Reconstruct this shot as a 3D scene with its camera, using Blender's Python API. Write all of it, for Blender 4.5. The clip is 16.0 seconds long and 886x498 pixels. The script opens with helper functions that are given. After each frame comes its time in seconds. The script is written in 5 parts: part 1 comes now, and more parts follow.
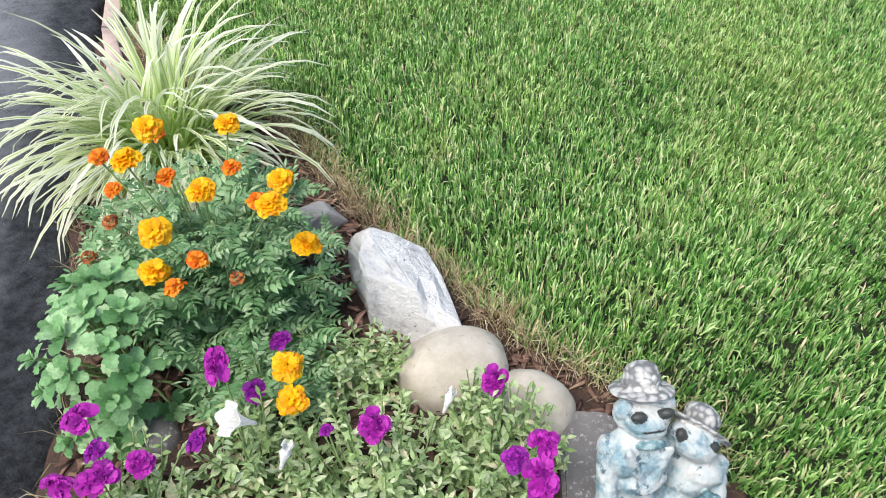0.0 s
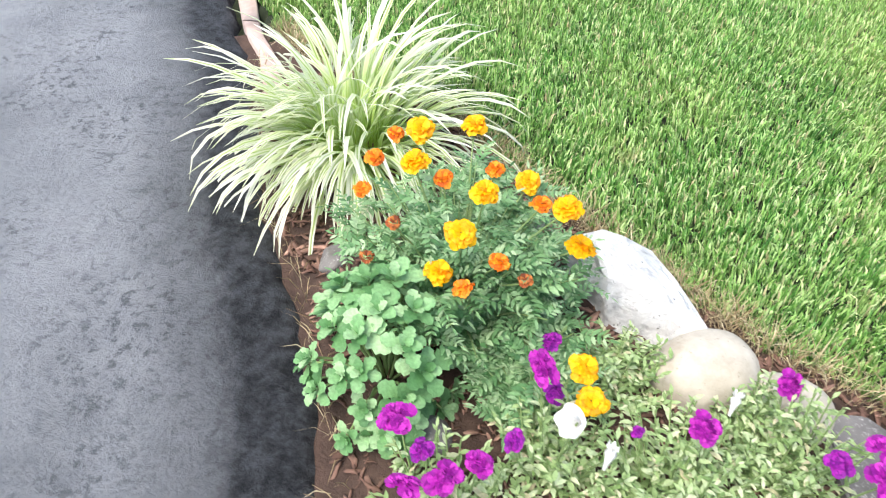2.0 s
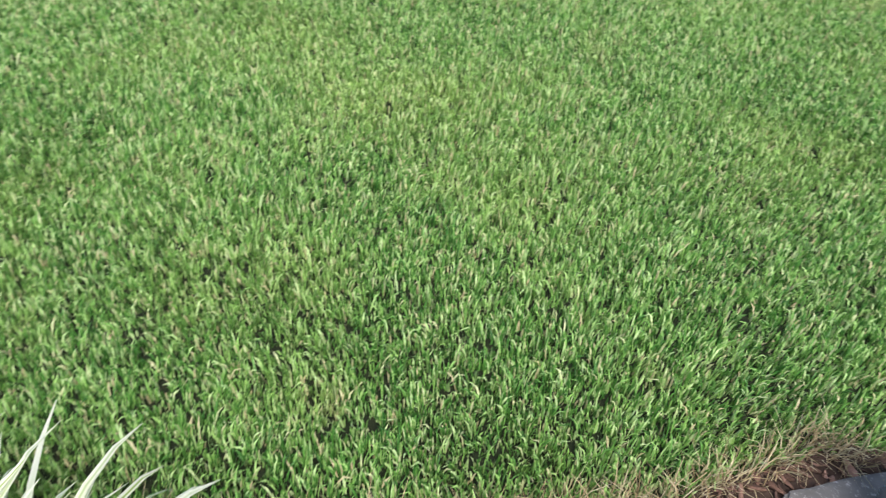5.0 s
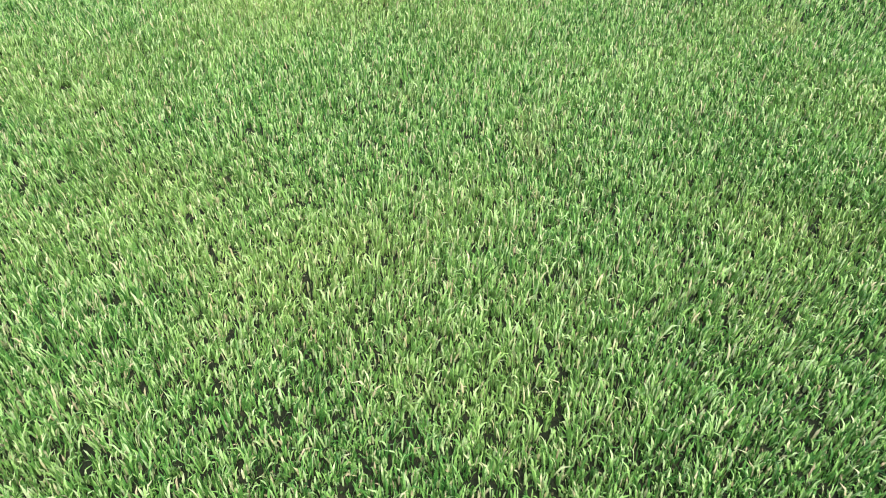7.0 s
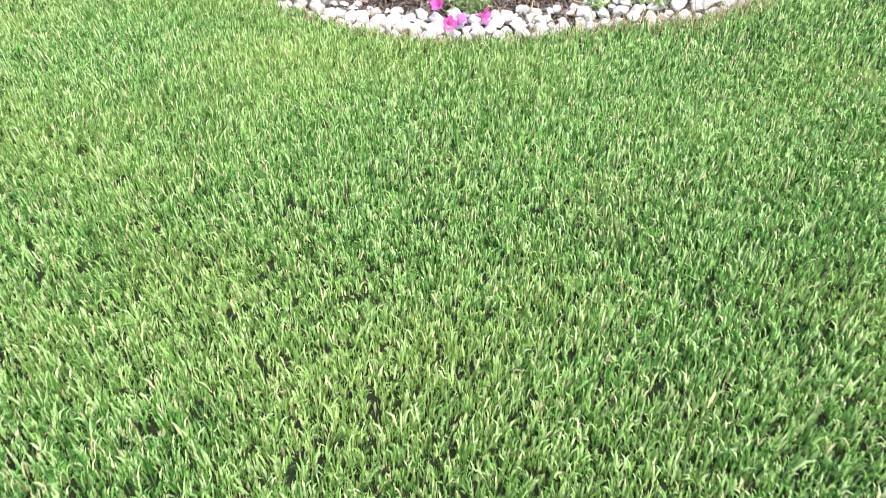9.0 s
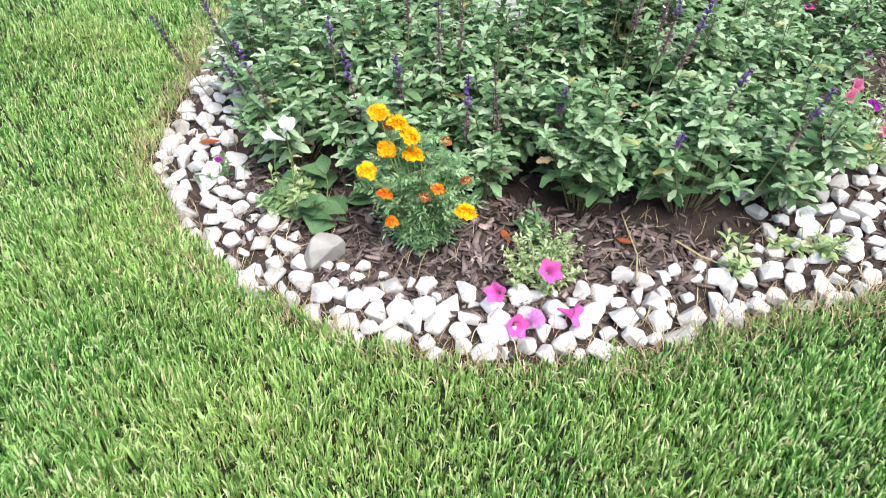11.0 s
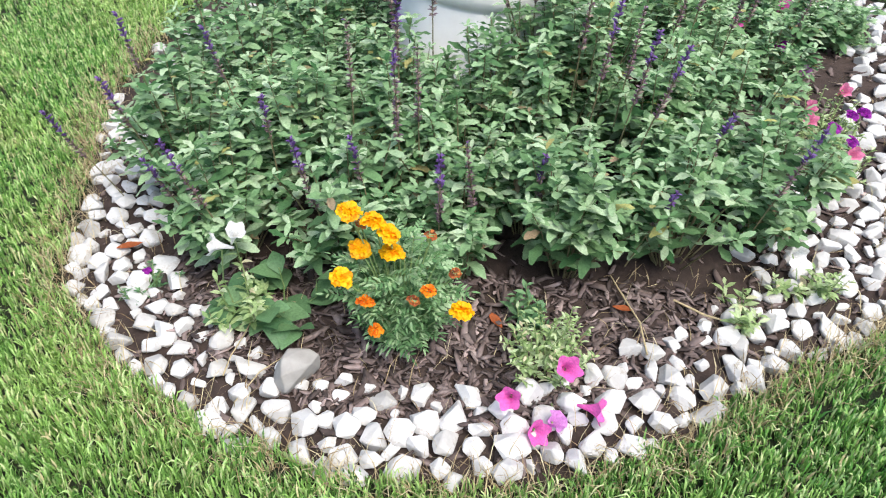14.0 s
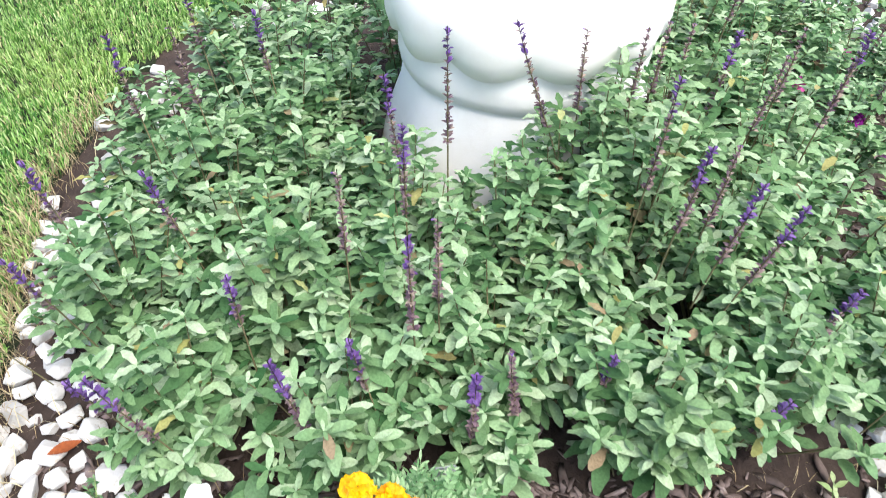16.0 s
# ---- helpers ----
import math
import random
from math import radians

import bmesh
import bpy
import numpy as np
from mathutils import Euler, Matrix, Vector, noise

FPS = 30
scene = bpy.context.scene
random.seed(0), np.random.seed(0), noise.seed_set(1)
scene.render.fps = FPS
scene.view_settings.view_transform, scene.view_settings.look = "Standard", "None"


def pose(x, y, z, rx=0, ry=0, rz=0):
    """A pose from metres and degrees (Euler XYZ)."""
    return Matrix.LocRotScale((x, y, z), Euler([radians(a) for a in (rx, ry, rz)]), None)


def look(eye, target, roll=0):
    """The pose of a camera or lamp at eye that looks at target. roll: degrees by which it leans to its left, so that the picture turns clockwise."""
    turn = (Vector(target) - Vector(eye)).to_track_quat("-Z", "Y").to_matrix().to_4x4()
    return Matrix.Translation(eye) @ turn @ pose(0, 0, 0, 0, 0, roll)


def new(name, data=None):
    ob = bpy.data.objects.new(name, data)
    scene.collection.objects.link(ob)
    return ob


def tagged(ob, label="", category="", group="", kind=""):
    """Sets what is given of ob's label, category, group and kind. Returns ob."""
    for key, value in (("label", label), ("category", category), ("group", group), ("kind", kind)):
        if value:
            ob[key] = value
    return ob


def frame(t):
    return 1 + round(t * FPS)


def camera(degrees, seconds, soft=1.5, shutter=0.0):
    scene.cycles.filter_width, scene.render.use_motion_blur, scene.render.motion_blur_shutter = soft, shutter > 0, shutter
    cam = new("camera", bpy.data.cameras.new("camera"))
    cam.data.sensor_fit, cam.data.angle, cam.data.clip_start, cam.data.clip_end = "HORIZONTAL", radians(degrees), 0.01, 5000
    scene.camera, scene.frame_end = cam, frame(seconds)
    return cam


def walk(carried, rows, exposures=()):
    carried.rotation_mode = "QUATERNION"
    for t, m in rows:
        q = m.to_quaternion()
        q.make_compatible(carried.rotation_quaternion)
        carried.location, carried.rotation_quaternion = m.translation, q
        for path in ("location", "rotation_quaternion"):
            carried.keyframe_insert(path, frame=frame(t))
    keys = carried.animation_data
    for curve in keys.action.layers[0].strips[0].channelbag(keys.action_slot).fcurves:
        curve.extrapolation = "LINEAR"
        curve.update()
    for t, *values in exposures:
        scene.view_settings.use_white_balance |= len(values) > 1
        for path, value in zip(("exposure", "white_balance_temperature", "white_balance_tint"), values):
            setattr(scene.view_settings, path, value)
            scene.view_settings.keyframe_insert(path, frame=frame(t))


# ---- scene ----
cam = camera(63.1, 16.0, soft=1.0, shutter=0.2)
SKY, SUN = 0.15, 2.2
PATH = [
    (0, (0.053, -0.023, 1.401), (-0.001, 1.436, 0.035), 0.1),
    (0.5, (-0.006, -0.086, 1.407), (-0.064, 1.374, 0.041), 0.0),
    (1, (-0.176, -0.158, 1.419), (-0.221, 1.298, 0.049), 0.8),
    (1.5, (-0.364, -0.149, 1.416), (-0.404, 1.302, 0.041), 1.1),
    (2, (-0.547, -0.044, 1.424), (-0.577, 1.401, 0.042), 1.6),
    (2.5, (-0.683, 0.106, 1.416), (-0.721, 1.562, 0.046), 0.9),
    (3, (-0.787, 0.278, 1.409), (-0.822, 1.736, 0.041), 1.2),
    (3.5, (-0.853, 0.485, 1.415), (-0.823, 1.935, 0.039), 1.6),
    (4, (-0.834, 0.722, 1.426), (-0.427, 2.116, 0.051), 0.6),
    (4.5, (-0.797, 0.979, 1.471), (0.145, 2.053, 0.072), 3.5),
    (5, (-0.714, 1.158, 1.465), (0.545, 1.88, 0.089), 5.2),
    (5.2, (-0.666, 1.211, 1.463), (0.661, 1.818, 0.096), 5.5),
    (7.5, (-0.114, 1.707, 1.441), (1.302, 2.198, 0.117), 0.3),
    (8, (-0.118, 1.757, 1.436), (1.301, 2.251, 0.117), 0.3),
    (8.5, (-0.091, 1.822, 1.435), (1.333, 2.307, 0.117), 0.6),
    (9, (0.111, 1.957, 1.458), (1.54, 2.434, 0.142), 0.7),
    (9.5, (0.485, 2.13, 1.482), (1.918, 2.617, 0.175), 0.5),
    (10, (0.95, 2.348, 1.513), (2.383, 2.832, 0.205), 0.6),
    (12.5, (2.064, 2.994, 1.575), (3.551, 3.337, 0.282), -0.5),
    (13, (2.016, 3.013, 1.579), (3.503, 3.346, 0.284), -0.3),
    (13.5, (1.973, 3.024, 1.579), (3.462, 3.354, 0.286), -0.2),
    (14, (1.966, 3.037, 1.585), (3.484, 3.198, 0.293), -0.1),
    (14.5, (1.993, 3.064, 1.579), (3.516, 3.164, 0.287), -0.1),
    (15, (2.179, 3.092, 1.575), (3.71, 3.189, 0.293), -0.2),
    (15.5, (2.461, 3.159, 1.595), (3.977, 3.252, 0.295), -0.2),
    (16, (2.711, 3.216, 1.67), (4.174, 3.316, 0.31), -0.7),
]
EXPOSURES = [(t, e, 6850, 10) for t, e in ((0.0, 0.72), (1.0, 0.98), (2.0, 1.16), (3.5, 1.26), (4.4, 0.90), (5.2, 0.66), (7.5, 1.05), (10.0, 1.20), (12.5, 0.82), (14.5, 0.86), (16.0, 1.15))]
walk(cam, [(t, look(eye, target, roll)) for t, eye, target, roll in PATH], EXPOSURES)

# ---- light ----
world = bpy.data.worlds.new("world")
scene.world = world
world.use_nodes = True
wn = world.node_tree
bg = wn.nodes["Background"]
sky = wn.nodes.new("ShaderNodeTexSky")
sky.sky_type = "NISHITA"
sky.sun_disc = False
sky.sun_elevation = radians(58)
sky.sun_rotation = radians(-135)
sky.dust_density = 2.0
sky.air_density = 1.0
sky.ozone_density = 0.6
wn.links.new(sky.outputs[0], bg.inputs[0])
bg.inputs[1].default_value = SKY
sun = new("sun", bpy.data.lights.new("sun", "SUN"))
sun.data.energy, sun.data.angle, sun.data.color = SUN, radians(40), (1.0, 0.98, 0.95)
sun.matrix_world = look((0, 0, 10), (2.0, 2.0, 4.6))


# ---- material helpers ----
def node(nt, kind, **vals):
    n = nt.nodes.new(kind)
    for k, v in vals.items():
        n.inputs[k].default_value = v
    return n


def ramp(nt, src, stops):
    r = nt.nodes.new("ShaderNodeValToRGB")
    els = r.color_ramp.elements
    while len(els) < len(stops):
        els.new(0.5)
    for e, (p, c) in zip(els, stops):
        e.position, e.color = p, (*c, 1)
    nt.links.new(src, r.inputs[0])
    return r.outputs[0]


def noise_out(nt, scale, detail=4.0, rough=0.55, coord="Object"):
    tc = nt.nodes.new("ShaderNodeTexCoord")
    n = node(nt, "ShaderNodeTexNoise", Scale=scale, Detail=detail, Roughness=rough)
    nt.links.new(tc.outputs[coord], n.inputs["Vector"])
    return n.outputs[0]


def mix(nt, fac, a, b, blend="MIX"):
    m = nt.nodes.new("ShaderNodeMix")
    m.data_type, m.blend_type = "RGBA", blend
    for sock, v in ((m.inputs[0], fac), (m.inputs[6], a), (m.inputs[7], b)):
        if isinstance(v, (int, float)):
            sock.default_value = v
        elif isinstance(v, tuple):
            sock.default_value = (*v, 1)
        else:
            nt.links.new(v, sock)
    return m.outputs[2]


def bump(nt, bsdf, src, strength, dist):
    b = node(nt, "ShaderNodeBump", Strength=strength, Distance=dist)
    nt.links.new(src, b.inputs["Height"])
    nt.links.new(b.outputs[0], bsdf.inputs["Normal"])


def material(name):
    m = bpy.data.materials.new(name)
    m.use_nodes = True
    return m, m.node_tree, m.node_tree.nodes["Principled BSDF"]


def leaf_material(name, stops, rough=0.5, through_light=0.3, patch=None, patch_scale=1.2, spec=0.3, dry=None):
    """Leaves or petals: each island takes its own tint, light passes through the blade."""
    m, nt, p = material(name)
    geo = nt.nodes.new("ShaderNodeNewGeometry")
    col = ramp(nt, geo.outputs["Random Per Island"], stops)
    if patch:
        f = ramp(nt, noise_out(nt, patch_scale, 5), [(0.46, (0, 0, 0)), (0.76, (1, 1, 1))])
        col = mix(nt, f, col, mix(nt, 0.36, col, patch))
    if dry:
        f = ramp(nt, noise_out(nt, 2.7, 7, 0.65), [(0.62, (0, 0, 0)), (0.74, (0.42, 0.42, 0.42))])
        col = mix(nt, f, col, dry)
    fine = ramp(nt, noise_out(nt, 160, 3), [(0.3, (0.78, 0.78, 0.78)), (0.7, (1.15, 1.15, 1.15))])
    col = mix(nt, 1.0, col, fine, "MULTIPLY")
    nt.links.new(col, p.inputs["Base Color"])
    p.inputs["Roughness"].default_value = rough
    p.inputs["Specular IOR Level"].default_value = spec
    bump(nt, p, noise_out(nt, 220, 2), 0.25, 0.002)
    t = nt.nodes.new("ShaderNodeBsdfTranslucent")
    nt.links.new(col, t.inputs[0])
    ms = nt.nodes.new("ShaderNodeMixShader")
    ms.inputs[0].default_value = through_light
    nt.links.new(p.outputs[0], ms.inputs[1])
    nt.links.new(t.outputs[0], ms.inputs[2])
    nt.links.new(ms.outputs[0], nt.nodes["Material Output"].inputs[0])
    return m


def solid_material(name, stops, scale=8.0, rough=0.7, bump_scale=60.0, bump_amount=0.4, bump_dist=0.004, speck=None, speck_scale=40.0, per_object=0.0, spec=0.4, detail=8.0, island=0.0, speck_range=(0.56, 0.66)):
    """Stone, soil, bark, concrete: two scales of noise, specks and relief."""
    m, nt, p = material(name)
    col = ramp(nt, noise_out(nt, scale, detail, 0.65), stops)
    if speck:
        f = ramp(nt, noise_out(nt, speck_scale, 6, 0.7), [(speck_range[0], (0, 0, 0)), (speck_range[1], (1, 1, 1))])
        col = mix(nt, f, col, speck)
    if per_object:
        info = nt.nodes.new("ShaderNodeObjectInfo")
        lo = 1 - per_object
        col = mix(nt, 1.0, col, ramp(nt, info.outputs["Random"], [(0.0, (lo, lo * 0.985, lo * 0.96)), (0.5, (1, 1, 1)), (1.0, (1 + per_object * 0.3,) * 3)]), "MULTIPLY")
    if island:
        geo = nt.nodes.new("ShaderNodeNewGeometry")
        lo = 1 - island
        col = mix(nt, 1.0, col, ramp(nt, geo.outputs["Random Per Island"], [(0.0, (lo, lo * 0.95, lo * 0.92)), (0.5, (0.85, 0.82, 0.8)), (0.85, (1.2, 1.2, 1.2)), (1.0, (1 + island * 1.6, 1 + island * 1.6, 1 + island * 1.6))]), "MULTIPLY")
    nt.links.new(col, p.inputs["Base Color"])
    p.inputs["Roughness"].default_value = rough
    p.inputs["Specular IOR Level"].default_value = spec
    bump(nt, p, noise_out(nt, bump_scale, 8, 0.7), bump_amount, bump_dist)
    return m


# ---- materials ----
GRASS = leaf_material("lawn_grass", [(0.0, (0.028, 0.12, 0.022)), (0.30, (0.10, 0.28, 0.055)), (0.62, (0.31, 0.55, 0.15)), (0.88, (0.54, 0.72, 0.34)), (0.95, (0.62, 0.64, 0.36)), (1.0, (0.58, 0.47, 0.29))], 0.42, 0.14, (0.50, 0.62, 0.18), 1.3, spec=0.28, dry=(0.64, 0.56, 0.30))
STRAW = leaf_material("dry_straw", [(0.0, (0.26, 0.18, 0.10)), (0.5, (0.47, 0.38, 0.22)), (1.0, (0.64, 0.57, 0.38))], 0.7, 0.15)
SALVIA = leaf_material("sage_leaf", [(0.0, (0.040, 0.12, 0.045)), (0.3, (0.15, 0.285, 0.130)), (0.7, (0.31, 0.48, 0.270)), (0.975, (0.48, 0.62, 0.42)), (0.985, (0.42, 0.42, 0.14)), (1.0, (0.33, 0.24, 0.17))], 0.8, 0.25, (0.27, 0.34, 0.16), 5.0, spec=0.08)
SALVIA_STEM = solid_material("salvia_stem", [(0.3, (0.10, 0.11, 0.05)), (0.7, (0.20, 0.16, 0.09))], 30)
SPIKE = leaf_material("salvia_flower", [(0.0, (0.12, 0.06, 0.20)), (0.5, (0.18, 0.09, 0.32)), (1.0, (0.28, 0.17, 0.44))], 0.6, 0.2)
SPIKE_DRY = leaf_material("salvia_calyx", [(0.0, (0.17, 0.10, 0.15)), (0.6, (0.29, 0.20, 0.22)), (1.0, (0.44, 0.36, 0.30))], 0.7, 0.2)
MARI_LEAF = leaf_material("marigold_leaf", [(0.0, (0.085, 0.21, 0.080)), (0.5, (0.20, 0.37, 0.165)), (1.0, (0.38, 0.53, 0.31))], 0.45, 0.25)
MARI_BLOOM = leaf_material("marigold_petal", [(0.0, (0.92, 0.30, 0.004)), (0.3, (0.95, 0.46, 0.006)), (1.0, (0.96, 0.60, 0.010))], 0.55, 0.3)
MARI_ORANGE = leaf_material("marigold_orange_petal", [(0.0, (0.70, 0.11, 0.008)), (0.5, (0.88, 0.24, 0.012)), (1.0, (0.92, 0.38, 0.03))], 0.55, 0.3)
MARI_DRY = leaf_material("withered_petal", [(0.0, (0.13, 0.035, 0.015)), (0.6, (0.33, 0.09, 0.03)), (1.0, (0.55, 0.20, 0.05))], 0.8, 0.15)
STEM = solid_material("green_stem", [(0.3, (0.15, 0.24, 0.08)), (0.7, (0.28, 0.38, 0.16))], 30, 0.5)
SEDUM = leaf_material("broad_leaf", [(0.0, (0.095, 0.24, 0.085)), (0.5, (0.21, 0.42, 0.18)), (1.0, (0.40, 0.60, 0.33))], 0.45, 0.25)
PETUNIA_LEAF = leaf_material("petunia_leaf", [(0.0, (0.20, 0.32, 0.115)), (0.5, (0.40, 0.54, 0.25)), (0.9, (0.58, 0.67, 0.42)), (1.0, (0.66, 0.57, 0.38))], 0.55, 0.3)
DARK_LEAF = leaf_material("petunia_dark_leaf", [(0.0, (0.08, 0.19, 0.085)), (1.0, (0.20, 0.36, 0.17))], 0.5, 0.25)
PURPLE = leaf_material("purple_petal", [(0.0, (0.20, 0.006, 0.21)), (0.6, (0.38, 0.014, 0.34)), (1.0, (0.56, 0.04, 0.48))], 0.6, 0.28)
DEEP_PURPLE = leaf_material("deep_purple_petal", [(0.0, (0.15, 0.01, 0.22)), (1.0, (0.42, 0.02, 0.42))], 0.6, 0.3)
PINK = leaf_material("pink_petal", [(0.0, (0.80, 0.09, 0.46)), (1.0, (0.85, 0.20, 0.58))], 0.55, 0.35)
SALMON = leaf_material("salmon_pink_petal", [(0.0, (0.80, 0.18, 0.36)), (1.0, (0.85, 0.30, 0.48))], 0.55, 0.35)
LILAC = leaf_material("lilac_petal", [(0.0, (0.62, 0.22, 0.60)), (1.0, (0.72, 0.32, 0.70))], 0.55, 0.35)
WHITE_PETAL = leaf_material("white_petal", [(0.0, (0.75, 0.74, 0.74)), (1.0, (0.85, 0.85, 0.84))], 0.5, 0.3)


def asphalt_material():
    """Worn asphalt with pits, its pale grey holding sky glare; a dark band runs along the edge (u: metres from the
    edge).
    """
    m, nt, p = material("asphalt")
    # sky glare is put into this pale grey, away from the edge
    worn = ramp(nt, noise_out(nt, 2.6, 8, 0.65), [(0.3, (0.17, 0.182, 0.198)), (0.5, (0.265, 0.280, 0.302)), (0.75, (0.345, 0.360, 0.382))])
    pits = ramp(nt, noise_out(nt, 30, 7, 0.78), [(0.52, (0, 0, 0)), (0.58, (1, 1, 1))])
    areas = ramp(nt, noise_out(nt, 3.2, 4), [(0.42, (0.12, 0.12, 0.12)), (0.62, (0.85, 0.85, 0.85))])
    col = mix(nt, mix(nt, 1.0, pits, areas, "MULTIPLY"), worn, (0.085, 0.092, 0.104))
    dark = ramp(nt, noise_out(nt, 26, 6, 0.7), [(0.38, (0.010, 0.011, 0.014)), (0.62, (0.060, 0.065, 0.074))])
    uv = nt.nodes.new("ShaderNodeUVMap")
    sep = nt.nodes.new("ShaderNodeSeparateXYZ")
    nt.links.new(uv.outputs[0], sep.inputs[0])
    wob = nt.nodes.new("ShaderNodeMath")
    wob.operation = "MULTIPLY_ADD"
    nt.links.new(noise_out(nt, 11, 6, 0.7), wob.inputs[0])
    wob.inputs[1].default_value = 0.16
    nt.links.new(sep.outputs[0], wob.inputs[2])
    edge = ramp(nt, wob.outputs[0], [(0.24, (1, 1, 1)), (0.32, (0.55, 0.55, 0.55)), (0.52, (0, 0, 0))])
    nt.links.new(mix(nt, edge, col, dark), p.inputs["Base Color"])
    p.inputs["Roughness"].default_value = 0.68
    p.inputs["Specular IOR Level"].default_value = 0.3
    bump(nt, p, noise_out(nt, 60, 8, 0.75), 1.0, 0.022)
    return m


ASPHALT = asphalt_material()
FAR_LAWN = solid_material("distant_lawn", [(0.3, (0.024, 0.055, 0.012)), (0.55, (0.046, 0.092, 0.022)), (0.75, (0.085, 0.140, 0.040))], 70, 0.8, 120, 1.0, 0.02)
KERB = solid_material("pink_concrete", [(0.3, (0.38, 0.28, 0.24)), (0.7, (0.55, 0.43, 0.38))], 12, 0.85, 90, 0.5)
SOIL = solid_material("brown_soil", [(0.3, (0.028, 0.019, 0.016)), (0.7, (0.075, 0.052, 0.044))], 14, 0.95, 70, 0.9, 0.01)
RED_SOIL = solid_material("reddish_soil", [(0.3, (0.040, 0.024, 0.018)), (0.7, (0.10, 0.062, 0.048))], 14, 0.95, 70, 0.9, 0.01)
# thatch coloured near-black: the shade between grass blades is put into it
SHADED_TURF = solid_material("shade_dark_thatch", [(0.3, (0.007, 0.012, 0.004)), (0.55, (0.015, 0.024, 0.008)), (0.75, (0.055, 0.048, 0.022))], 60, 0.95, 90, 0.9, 0.01)
CHIP = solid_material("mulch_chip", [(0.3, (0.085, 0.060, 0.056)), (0.6, (0.20, 0.158, 0.150)), (0.8, (0.36, 0.31, 0.30))], 20, 0.8, 120, 0.6, per_object=0.35, island=0.75)
RED_CHIP = solid_material("red_mulch_chip", [(0.3, (0.10, 0.050, 0.036)), (0.7, (0.28, 0.17, 0.13))], 20, 0.85, 120, 0.6, per_object=0.2, island=0.6)
PEBBLE = solid_material("white_marble", [(0.25, (0.42, 0.415, 0.405)), (0.5, (0.61, 0.61, 0.605)), (0.8, (0.73, 0.735, 0.735))], 9, 0.65, 45, 0.5, 0.006, (0.45, 0.42, 0.38), 30, per_object=0.28)
QUARTZ = solid_material("white_quartz", [(0.30, (0.30, 0.305, 0.32)), (0.38, (0.58, 0.59, 0.60)), (0.45, (0.72, 0.725, 0.73)), (0.70, (0.82, 0.82, 0.81))], 13, 0.6, 34, 1.0, 0.02, (0.15, 0.15, 0.15), 60, speck_range=(0.63, 0.68))
BEIGE = solid_material("beige_boulder", [(0.3, (0.33, 0.29, 0.23)), (0.5, (0.47, 0.43, 0.36)), (0.7, (0.58, 0.54, 0.47))], 11, 0.75, 70, 0.4, 0.004, (0.30, 0.26, 0.21), 70, speck_range=(0.60, 0.70))
GREY_STONE = solid_material("grey_stone", [(0.3, (0.26, 0.25, 0.235)), (0.7, (0.42, 0.41, 0.39))], 9, 0.8, 60, 0.35, 0.004)
SLATE = solid_material("dark_slate", [(0.3, (0.11, 0.105, 0.10)), (0.7, (0.19, 0.18, 0.175))], 14, 0.7, 90, 0.4, 0.003, (0.40, 0.39, 0.38), 95)
CONCRETE = solid_material("white_painted_concrete", [(0.25, (0.78, 0.77, 0.74)), (0.5, (0.86, 0.855, 0.84)), (0.8, (0.89, 0.89, 0.88))], 5, 0.55, 90, 0.25, 0.003)
STATUE = solid_material("weathered_blue_white_plaster", [(0.32, (0.08, 0.19, 0.25)), (0.42, (0.27, 0.41, 0.47)), (0.50, (0.54, 0.61, 0.62)), (0.64, (0.70, 0.695, 0.67))], 15, 0.7, 60, 1.0, 0.010, (0.10, 0.17, 0.21), 22, speck_range=(0.58, 0.63))
STATUE_DARK = solid_material("dark_glass_paint", [(0.3, (0.025, 0.03, 0.03)), (0.7, (0.06, 0.065, 0.06))], 20, 0.35)
STATUE_BLUE = solid_material("dark_teal_plaster", [(0.36, (0.03, 0.08, 0.10)), (0.5, (0.14, 0.27, 0.30)), (0.64, (0.48, 0.58, 0.57))], 45, 0.6, 90, 1.0, 0.006)


def woven_material():
    """Coarse woven straw cast in plaster: pale lumps with dark gaps."""
    m, nt, p = material("woven_hat_plaster")
    tc = nt.nodes.new("ShaderNodeTexCoord")
    v = nt.nodes.new("ShaderNodeTexVoronoi")
    v.inputs["Scale"].default_value = 95
    squash = nt.nodes.new("ShaderNodeMapping")
    squash.inputs["Scale"].default_value = (0.75, 0.75, 1.35)
    nt.links.new(mix(nt, 0.025, tc.outputs["Object"], nt.nodes.new("ShaderNodeTexNoise").outputs["Color"]), squash.inputs["Vector"])
    nt.links.new(squash.outputs[0], v.inputs["Vector"])
    lump = ramp(nt, v.outputs["Distance"], [(0.15, (0.62, 0.615, 0.59)), (0.48, (0.50, 0.50, 0.485)), (0.70, (0.20, 0.205, 0.21))])
    nt.links.new(mix(nt, 0.8, lump, ramp(nt, noise_out(nt, 24, 4), [(0.3, (0.62, 0.64, 0.66)), (0.7, (1.1, 1.08, 1.05))]), "MULTIPLY"), p.inputs["Base Color"])
    p.inputs["Roughness"].default_value = 0.7
    bump(nt, p, v.outputs["Distance"], 0.6, -0.006)
    return m


STATUE_HAT = woven_material()
TAG = solid_material("grey_plastic", [(0.3, (0.30, 0.32, 0.35)), (0.7, (0.38, 0.40, 0.43))], 20, 0.5)


